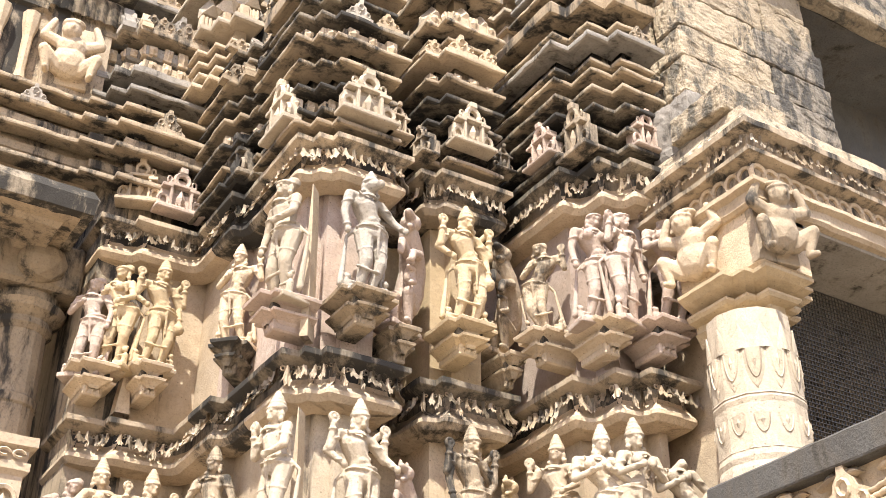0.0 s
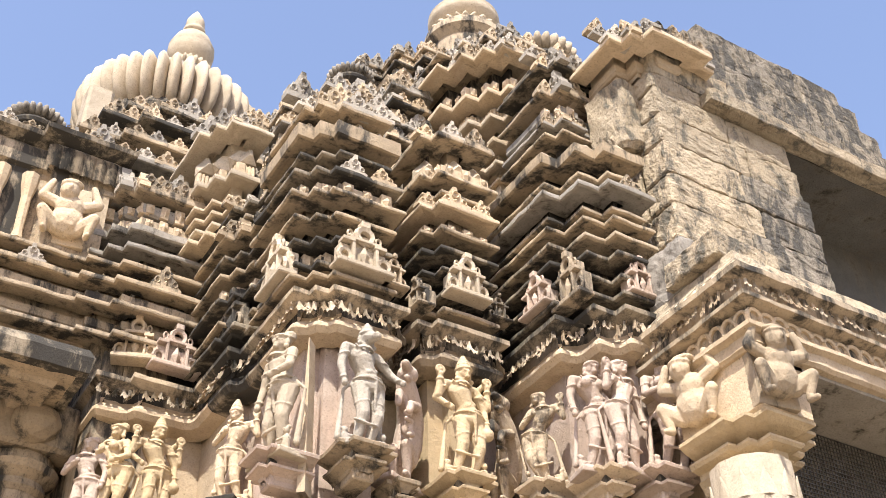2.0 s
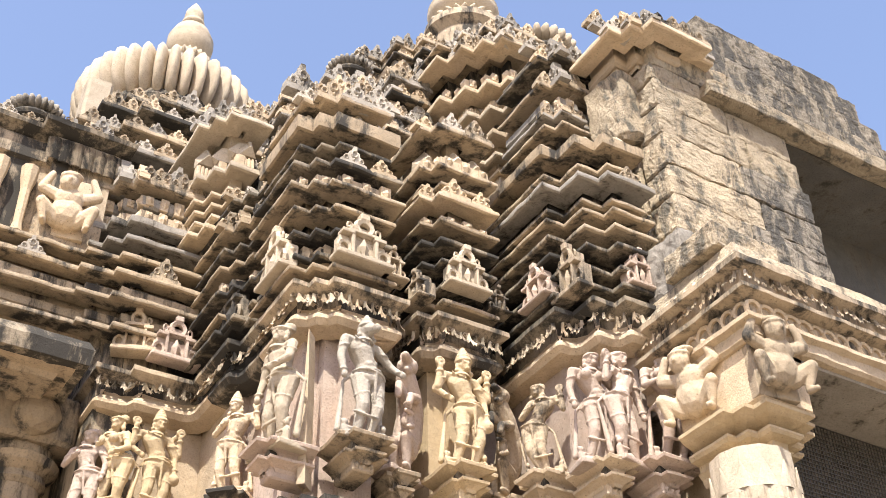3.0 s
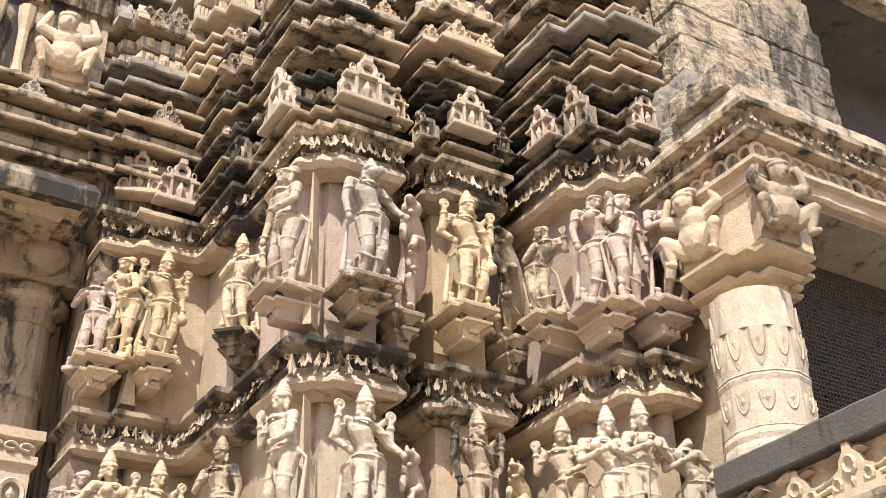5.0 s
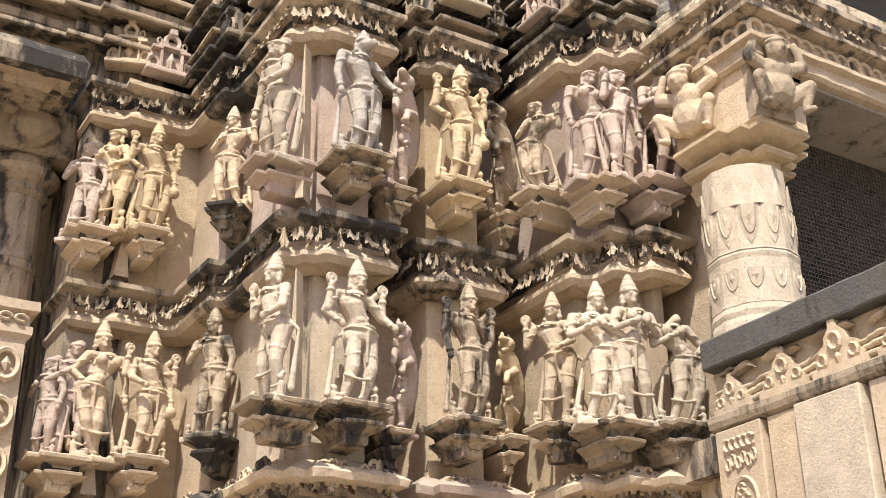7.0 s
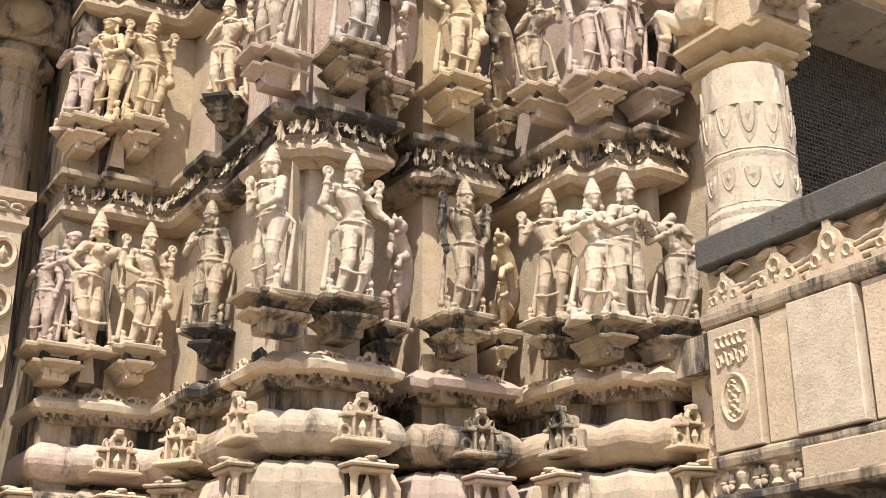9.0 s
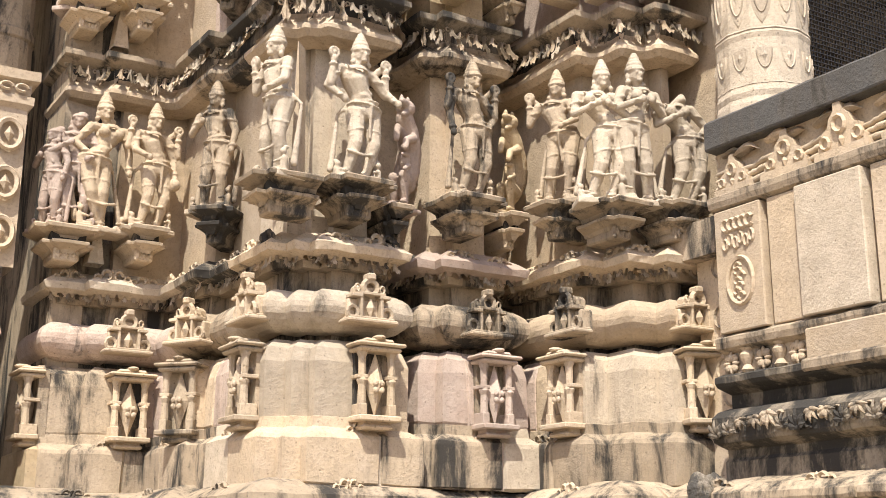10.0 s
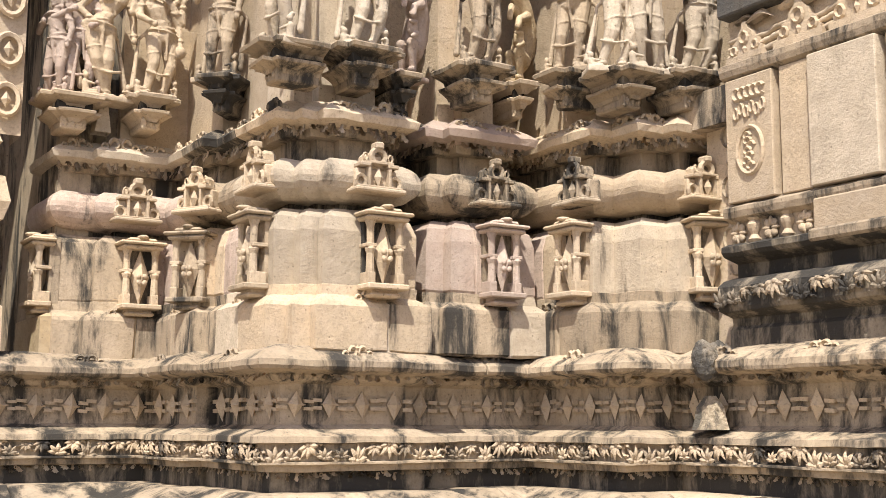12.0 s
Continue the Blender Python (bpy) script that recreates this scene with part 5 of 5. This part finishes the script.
def column(x, y, z0, z1, r, mat, label):
    root = new("column")
    root.matrix_world = pose(x, y, z0)
    tagged(root, label, "column")
    h = z1 - z0
    part("shaft", lathe_bm([(r * 1.05, 0), (r, 0.05 * h), (r * 0.97, 0.3 * h), (r * 1.04, 0.31 * h), (r * 1.04, 0.34 * h), (r * 0.96, 0.35 * h), (r * 0.92, 0.62 * h)], 16), mat, root)
    part("capital", lathe_bm([(r * 0.95, 0.62 * h), (r * 1.1, 0.64 * h), (r * 1.05, 0.67 * h), (r * 1.35, 0.70 * h), (r * 1.45, 0.73 * h), (r * 1.2, 0.74 * h), (r * 1.2, 0.78 * h)], 16), mat, root)
    bm = box_bm((-r * 1.5, -r * 1.5, 0.78 * h), (r * 1.5, r * 1.5, h), 0.03)
    blob(bm, (0, -r * 1.5, 0.88 * h), (r * 0.9, r * 0.7, 0.09 * h))
    blob(bm, (r * 1.3, -r * 0.4, 0.88 * h), (r * 0.6, r * 0.8, 0.09 * h))
    part("bracket", bm, mat, root)


# columns in the browner stone, which deepens their shade by colour
column(1.46, 7.95, 4.4, 6.14, 0.2, TIER, "shaded sandstone balcony column with a bracket capital")
column(0.5, 7.95, 4.4, 6.14, 0.2, TIER, "shaded sandstone balcony column with a bracket capital")
course("balcony_rail", [(-3.0, 7.15), (1.53, 7.15), (1.53, 7.5)], [(-0.03, 3.25), (-0.03, 4.22), (0.0, 4.25), (0.0, 4.30), (-0.02, 4.31), (-0.02, 4.38), (0.02, 4.40), (0.02, 4.46), (-0.3, 4.48)], BUFF, "carved sandstone balcony parapet")
bm = bmesh.new()
for z in (3.45, 3.75, 4.05):
    ring_bm(bm, (1.40, 7.15, z), 0.07, 0.09, 0.018, 16, 5)
    diamond_bm(bm, (1.40, 7.15, z), 0.06, 0.1, 0.03)
for k in range(12):
    ring_bm(bm, (1.45 - 0.09 * k, 7.14, 4.345), 0.035, 0.022, 0.010, 8, 4, 0, 300)
part("carved_roundel", bm, BUFF, bpy.data.objects["balcony_rail"])
course("balcony_base", [(-3.0, 7.2), (1.36, 7.2), (1.36, 7.6)], [(0.08, 2.0), (0.08, 2.25), (0.0, 2.3), (0.0, 2.7), (0.06, 2.75), (0.09, 2.85), (0.06, 3.0), (-0.04, 3.02), (-0.04, 3.15), (0.04, 3.2), (0.0, 3.3), (-0.1, 3.32)], BUFF, "moulded sandstone base below the balcony")

# ---- porch ----
RAIL = [(4.50, 4.52), (4.50, 1.0)]
course("porch_base", RAIL, [(0.03, 1.98), (0.03, 2.08), (0.01, 2.10), (0.01, 2.16)], DARK, "blackened base moulding of the porch")
course("porch_scroll_band", RAIL, [(0.01, 2.14), (0.10, 2.17), (0.11, 2.19), (0.11, 2.29), (0.06, 2.33), (-0.02, 2.35)], DARK, "blackened carved scroll band of the porch")
course("porch_recess", RAIL, [(-0.04, 2.33), (-0.04, 2.42), (0.06, 2.45), (0.08, 2.47), (0.08, 2.50), (0.02, 2.52)], DARK, "dark recessed moulding of the porch")
course("porch_dado", RAIL, [(0.0, 2.50), (0.0, 2.63), (0.05, 2.65), (0.06, 2.68), (0.06, 2.70), (0.0, 2.73)], STAIN, "stained moulding below the porch panels")
course("porch_panel_wall", RAIL, [(-0.02, 2.71), (-0.02, 3.40)], BUFF, "wall behind the plain porch panels")
course("porch_panel_cornice", RAIL, [(-0.02, 3.36), (0.05, 3.39), (0.06, 3.42), (0.06, 3.45), (0.0, 3.48)], STAIN, "thin wavy ledge above the porch panels")
course("porch_frieze", RAIL, [(-0.03, 3.46), (-0.03, 3.74)], BUFF, "carved frieze below the porch seat")
course("porch_seat", RAIL, [(-0.03, 3.715), (0.05, 3.72), (0.055, 3.73), (0.055, 3.87), (0.04, 3.885), (-0.55, 3.89)], SLATE, "dark grey stone seat slab along the porch")
pieces("carved_palmette", [scroll_mesh(k, (STAIN, DARK)) for k in range(4)], bpy.data.objects["porch_scroll_band"], [(x, y, 2.245, a) for x, y, a in along(RAIL, 0.088, 0.116) if y > 2.9], rng, 0.2)
# plain block and flower panels on the dado
dado = bpy.data.objects["porch_dado"]
for y0, y1 in ((3.92, 3.34), (3.16, 2.61)):
    part("stone_block", box_bm((4.43, y1, 2.515), (4.56, y0, 2.665), 0.008), BUFF, dado)
    part("ledge", box_bm((4.405, y1 - 0.02, 2.46), (4.56, y0 + 0.02, 2.52), 0.012), STAIN, dado)
for k, y in enumerate((4.46, 4.35, 4.24, 4.13, 4.02)):
    bm = bmesh.new()
    if k % 2:
        lathe_bm([(0.022, -0.06), (0.034, -0.045), (0.018, -0.02), (0.034, 0.01), (0.040, 0.03), (0.022, 0.05), (0.036, 0.065)], 10, bm)
    else:
        for q in range(8):
            c, s_ = math.cos(q * math.pi / 4), math.sin(q * math.pi / 4)
            blob(bm, (0.03 * c, 0.0, 0.034 * s_), (0.011 + 0.016 * abs(c), 0.014, 0.011 + 0.016 * abs(s_)))
    ob = part("carved_flower", bm, BUFF, dado)
    ob.matrix_world = pose(4.49, y, 2.575, 0, 0, -90)
for k, (y0, y1, mat) in enumerate(((4.49, 4.17, BUFF), (4.14, 3.95, BUFF), (3.93, 3.53, PALE), (3.50, 3.23, BUFF), (3.21, 2.85, BUFF), (2.82, 2.5, BUFF))):
    out = (0.02, 0.0, 0.035, 0.0, 0.035, 0.0)[k]
    bm = box_bm((4.47 - out, y1, 2.725), (4.53, y0, 3.37), 0.006)
    part("panel", bm, mat, bpy.data.objects["porch_panel_wall"])
    if k == 0:
        bm = bmesh.new()
        ring_bm(bm, (0, 0, 0.25), 0.085, 0.12, 0.012, 20, 5)
        for q in range(7):
            ring_bm(bm, (rng.uniform(-0.04, 0.04), 0, 0.17 + 0.026 * q), 0.022, 0.018, 0.009, 8, 4, 0, 250)
        for q in range(6):
            ring_bm(bm, (-0.09 + 0.036 * q, 0, 0.45 + 0.02 * (q % 2)), 0.016, 0.03, 0.008, 8, 4)
        for q in range(5):
            ring_bm(bm, (-0.08 + 0.04 * q, 0, 0.55), 0.025, 0.03, 0.011, 8, 4, 30, 320)
        ob = part("carved_roundel", bm, BUFF, bpy.data.objects["porch_panel_wall"])
        ob.matrix_world = pose(4.447, 4.32, 2.73, 0, 0, -90)
# frieze of folds, lotus medallions and curled leaves under the seat
frieze = bpy.data.objects["porch_frieze"]
for q, (zc, r, amp) in enumerate(((3.500, 0.020, 0.010), (3.545, 0.017, 0.016), (3.585, 0.015, 0.020))):
    rings = []
    bm = bmesh.new()
    for k in range(150):
        y = 4.50 - 0.016 * k
        zz = zc + 0.45 * amp * round(1.3 * math.sin(y * 17 + 0.4 * q)) + 0.006 * noise.noise(Vector((0, y * 6, q)))
        rr = r * (1 + 0.3 * noise.noise(Vector((q, y * 11, 0))))
        rings.append([bm.verts.new((4.515 - 1.5 * rr * math.cos(a), y, zz + rr * math.sin(a))) for a in [radians(d) for d in (-100, -50, 0, 50, 100)]])
    for r0, r1 in zip(rings, rings[1:]):
        for k in range(4):
            bm.faces.new((r0[k], r1[k], r1[k + 1], r0[k + 1]))
    part("carved_fold", bm, BUFF, frieze, smooth=True)
medallion = crest_mesh(BUFF, 60, 0.25, 0.215)
leaf_bm = grid_bm(lambda u, v: ((v - 0.5) * 0.17, -0.03 * math.sin(math.pi * u) - 0.01, (u - 0.5) * 0.06 * math.sin(math.pi * min(1, v + 0.12)) + 0.03 * math.sin(3 * v)), 4, 6)
bmesh.ops.solidify(leaf_bm, geom=leaf_bm.faces[:], thickness=0.02)
long_leaf = mesh_of("carved_leaf", leaf_bm, BUFF)
pieces("crest", [medallion], frieze, [(4.485, 4.36 - 0.36 * k, 3.485, -90) for k in range(6)], rng, 0.12)
pieces("carved_leaf", [long_leaf], frieze, [(4.51, 4.48 - 0.11 * k, 3.66 + 0.012 * math.sin(2.3 * k), -90) for k in range(20) if k % 3], rng, 0.2)

# narrow carved pilaster between the sculptures and the parapet
pilaster = tagged(finish("corner_pilaster", box_bm((4.66, 4.50, 2.0), (4.9, 4.86, 3.32), 0.01), BUFF), "narrow carved sandstone pilaster beside the parapet", "pilaster", "", "structure")
bm = bmesh.new()
for k in range(6):
    ring_bm(bm, (0.02 * (-1) ** k, 0, 0.14 * k), 0.05, 0.058, 0.008, 10, 4, 0 if k % 2 else 180, 270 if k % 2 else 450)
part("carved_scroll", bm, STAIN, pilaster).matrix_world = pose(4.655, 4.66, 2.45, 0, 0, -90)
# pillar
PX, PY = 4.77, 4.37
pillar = new("porch_pillar")
pillar.matrix_world = pose(PX, PY, 3.88)
tagged(pillar, "pale carved sandstone porch pillar with hanging leaf bands and a stepped capital", "pillar")
n12 = 12
part("shaft", lathe_bm([(0.275, 0), (0.27, 0.06), (0.262, 0.09), (0.268, 0.12), (0.26, 0.15), (0.255, 0.42), (0.262, 0.45), (0.252, 0.48), (0.248, 0.70), (0.24, 0.86), (0.236, 1.0)], 48, ribs=n12, depth=0.03), PALE, pillar)
part("capital", sweep_bm([(-.14, .3), (-.14, .0), (-.07, .0), (-.07, -.10), (.0, -.10), (.0, -.20), (.20, -.20), (.20, -.12), (.28, -.12), (.28, -.04), (.36, -.04), (.36, .3)],
                         [(-0.06, 0.95), (-0.045, 1.0), (-0.02, 1.03), (-0.04, 1.045), (-0.04, 1.085), (0.015, 1.10), (0.03, 1.12), (0.03, 1.135), (-0.02, 1.15), (-0.02, 1.175),
                          (0.05, 1.205), (0.09, 1.235), (0.09, 1.258), (0.0, 1.28), (-0.2, 1.30)], 0.04, 0.003), GOLD, pillar)
for zc, hh, up in ((0.74, 0.17, -1), (0.74, 0.24, 1), (0.36, 0.15, 1)):
    for k in range(n12):
        a = 2 * math.pi * (k + 0.5 * (up > 0)) / n12
        bm = grid_bm(lambda u, v: ((u - 0.5) * 0.115 * (math.sqrt(max(0.0, 1 - v ** 2.2)) if up > 0 else 1 - v ** 1.3), -0.016 * math.sin(math.pi * u) * (1 - 0.5 * v), -up * hh * v), 6, 6)
        if up > 0:
            ring_bm(bm, (0, -0.008, -0.01), 0.040, hh * 0.70, 0.006, 10, 4, 180, 360)
            diamond_bm(bm, (0, -0.014, -0.3 * hh), 0.028, 0.4 * hh, 0.010)
        bmesh.ops.transform(bm, matrix=Matrix.Translation((0.243 * math.cos(a), 0.243 * math.sin(a), zc)) @ Matrix.Rotation(a + math.pi / 2, 4, "Z"), verts=bm.verts)
        part("carved_petal", bm, PALE, pillar)
for zc in (0.47, 0.16):
    bm = bmesh.new()
    hoop(bm, (0, 0, zc), 0.252, 0.252, 0.012)
    part("rope_band", bm, PALE, pillar)
crouched(4.62, 4.56, 5.20, 5.70, -75, BUFF, "squat sandstone bracket figure with a broad face under the beam")
crouched(4.80, 4.05, 5.17, 5.66, -10, STAIN, "squat sandstone bracket figure crouching on the pillar capital")
tagged(finish("bracket_block", box_bm((4.68, 4.1, 5.15), (5.1, 4.75, 5.62), 0.02), BUFF), "rough sandstone block on the pillar capital", "block")
ENT = [(4.62, 5.0), (4.62, 4.02), (9.5, 4.02)]
for nm, prof, mat, lab in (("porch_beam", [(-0.12, 5.52), (-0.04, 5.53), (-0.02, 5.55), (-0.02, 5.62), (0.02, 5.64), (0.02, 5.67), (-0.03, 5.68)], BUFF, "carved sandstone beam over the porch pillar"),
                           ("porch_scroll_frieze", [(-0.03, 5.66), (-0.03, 5.80), (0.05, 5.82), (0.05, 5.85), (-0.02, 5.86)], STAIN, "scroll-carved frieze of the porch entablature"),
                           ("porch_fringe_course", [(-0.02, 5.85), (-0.01, 5.99), (0.06, 6.02), (0.06, 6.06), (-0.03, 6.07)], STAIN, "fringed course of the porch entablature"),
                           ("porch_top_course", [(-0.03, 6.05), (-0.03, 6.16), (-0.08, 6.22), (-0.10, 6.30), (-0.4, 6.34)], ROUGH, "rough top course of the porch entablature")):
    course(nm, ENT, prof, mat, lab, 0.05, 0.006)
fringe(bpy.data.objects["porch_fringe_course"], ENT[:2] + [(6.3, 4.02)], 5.99, 0.0, STAIN, 0.07, 0.06, 0.1, 0.03)
pieces("carved_scroll", [mesh_of("carved_scroll", ring_bm(bmesh.new(), (0, 0, 0), 0.05, 0.05, 0.014, 10, 5, 0, 300), BUFF)], bpy.data.objects["porch_scroll_frieze"],
       [(x, y, 5.73, a) for x, y, a in along(ENT[:2] + [(6.3, 4.02)], 0.1, -0.025)], rng, 0.15)
tri = mesh_of("carved_triangle", diamond_bm(bmesh.new(), (0, 0, 0), 0.05, 0.07, 0.025), PALE)
pieces("carved_triangle", [tri], bpy.data.objects["porch_top_course"], [(x, y, 6.12, a) for x, y, a in along(ENT[:2], 0.085, -0.025)], rng, 0.1)
tagged(finish("porch_ceiling", box_bm((4.7, 4.1, 5.50), (9.5, 7.5, 5.64), 0), GREY), "stone ceiling of the porch", "ceiling", "", "structure")
tagged(finish("porch_side_wall", box_bm((4.86, 4.78, 3.0), (5.1, 5.6, 6.3), 0.01), BUFF), "wall between the sculptures and the porch", "wall", "", "structure")
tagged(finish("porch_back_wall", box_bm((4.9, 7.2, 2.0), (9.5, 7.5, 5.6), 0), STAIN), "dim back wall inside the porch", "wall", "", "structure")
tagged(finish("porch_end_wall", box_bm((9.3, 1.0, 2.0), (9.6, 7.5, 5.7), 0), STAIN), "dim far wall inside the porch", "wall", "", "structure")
tagged(finish("porch_floor", box_bm((4.55, 1.0, 3.2), (9.5, 7.5, 3.4), 0), STAIN), "stone floor of the porch", "floor", "", "structure")
# wire netting behind the pillar
screen = new("wire_netting")
tagged(screen, "dark wire netting across the porch opening", "netting")
MESHM = bpy.data.materials.new("dark_wire")
MESHM.use_nodes = True
MESHM.node_tree.nodes["Principled BSDF"].inputs["Base Color"].default_value = (0.06, 0.055, 0.05, 1)
MESHM.node_tree.nodes["Principled BSDF"].inputs["Roughness"].default_value = 0.6
bm = bmesh.new()
for k in range(80):
    box_bm((5.1 + 0.03 * k, 4.6, 3.9), (5.106 + 0.03 * k, 4.606, 5.5), 0, bm)
for k in range(54):
    box_bm((5.1, 4.592, 3.9 + 0.03 * k), (7.5, 4.598, 3.906 + 0.03 * k), 0, bm)
tagged(part("netting", bm, MESHM, screen), kind="stuff")

# ---- rough ashlar of the porch roof ----
roof = tagged(finish("roof_core", box_bm((4.98, 4.82, 6.2), (6.1, 5.8, 9.0), 0), ROUGH), "rough ashlar wall of the porch roof", "wall", "", "structure")


def ashlar(lo, hi, mat, parent, seed):
    """A hewn block: fine grid on every side, pushed about by noise, with softened arrises."""
    r = random.Random(seed)
    lo, hi = Vector(lo) + Vector((0.003, 0.003, 0.003)), Vector(hi) - Vector((0.003, 0.003, 0.003))
    bm = box_bm(lo, hi, 0)
    bmesh.ops.subdivide_edges(bm, edges=bm.edges[:], cuts=13, use_grid_fill=True)
    c = (lo + hi) / 2
    push = r.uniform(-0.012, 0.012)
    for v in bm.verts:
        p = v.co
        e = [min(p[k] - lo[k], hi[k] - p[k]) < 0.004 for k in range(3)]
        v.co = p + 0.012 * noise.noise_vector(p * 5 + Vector((seed, 0, 0))) + 0.010 * noise.noise_vector(p * 16) + 0.007 * noise.noise_vector(p * 41) + Vector((push, push, 0))
        if sum(e) >= 2:
            v.co = v.co.lerp(c, 0.03)
    return part("ashlar_block", bm, mat, parent, smooth=False)


seed = 0
zs = [6.28, 6.62, 6.92, 7.26, 7.54, 7.86, 8.16, 8.44]
for i, (z0, z1) in enumerate(zip(zs, zs[1:])):
    end = 6.46 - 0.14 * max(0.0, z0 - 7.2) ** 1.3
    x = 4.92
    while x < end - 0.12:
        w = rng.uniform(0.5, 0.95)
        x1 = end if x + w > end - 0.2 else x + w
        seed += 1
        ashlar((x, 4.72, z0), (x1, 5.0, z1), ROUGH if x < 5.5 else rng.choice((WORN, WORN, ROUGH)), roof, seed)
        x = x1
    seed += 1
    ashlar((4.90, 5.005, z0), (5.1, 5.45, z1), ROUGH, roof, seed)
# lintel slab and the upper courses, which slope away at the far end
slab = ashlar((5.45, 4.62, 8.46), (8.2, 4.80, 8.60), ROUGH, roof, 91)
for i, (z0, z1) in enumerate(((8.62, 8.92), (8.92, 9.2), (9.2, 9.46), (9.46, 9.68))):
    x = 4.95 + (0.0, 0.0, 0.5, 0.72)[i]
    end = 7.85 - 0.16 * i
    while x < end - 0.12:
        w = rng.uniform(0.5, 0.9)
        x1 = end if x + w > end - 0.25 else x + w
        seed += 1
        ashlar((x, 4.72 + 0.03 * i, z0), (x1, 5.2, z1), ROUGH if x < 5.4 else WORN, roof, seed)
        x = x1
ashlar((4.92, 4.74, 8.44), (5.46, 5.2, 8.62), ROUGH, roof, 97)
# shade of the roof opening, painted by a near-black stone colour
tagged(finish("roof_recess", box_bm((6.1, 5.5, 6.2), (9.0, 5.9, 8.6), 0), SLATE), "wall inside the roof opening, shade put into its dark stone", "wall", "", "structure")
tagged(finish("roof_ceiling", box_bm((5.6, 4.79, 8.47), (9.0, 5.9, 8.58), 0), SLATE), "underside of the roof slab, shade put into its dark stone", "slab", "", "structure")
ashlar((4.72, 4.55, 6.30), (4.95, 4.95, 6.75), GREY, roof, 101)
ashlar((4.66, 4.2, 6.32), (5.25, 4.7, 6.52), ROUGH, roof, 102)
ashlar((4.86, 4.88, 6.30), (5.0, 5.2, 6.9), PALE, roof, 103)
tower("carved corner cap with small gables on the ashlar wall", notched(4.64, 5.62, 4.58, 5.3, 0.12), 8.66, 9.3, [("plain", 8.70, -.08, .11), ("crested", 8.82, .06, .045), ("crested", 8.96, -.06, .03), ("crested", 9.08, -.14, .03), ("crested", 9.19, -.20, .03)], BUFF, (BUFF, STAIN, PALE), 15, 0.15)
bm = box_bm((4.72, 4.92, 7.9), (5.02, 5.3, 8.62), 0.04)
bmesh.ops.subdivide_edges(bm, edges=bm.edges[:], cuts=7, use_grid_fill=True)
for v in bm.verts:
    v.co = v.co + 0.05 * noise.noise_vector(v.co * 3.1) + 0.018 * noise.noise_vector(v.co * 13)
tagged(finish("broken_block", bm, ROUGH), "broken rough block of stone beside the ashlar wall", "block")

# fallen fragment and stub on the plinth
bm = bmesh.new()
for s, w in ((-1, 0.085), (1, 0.10)):
    blob(bm, (s * 0.052, 0.012 * s, 0.12), (0.85 * w, 0.06, 0.11), 12 * s)
carve("broken_boss", bm, WORN, "broken round stone boss on the plinth eave", pose(4.33, 4.52, 1.80), "stone fragment", 0.008, 0.02)
bm = lathe_bm([(0.10, 0), (0.085, 0.05), (0.075, 0.11), (0.03, 0.17)], 5, None, pose(4.38, 4.58, 1.58))
tagged(finish("carved_stub", bm, ROUGH), "small broken carved stub below the boss", "stone fragment")
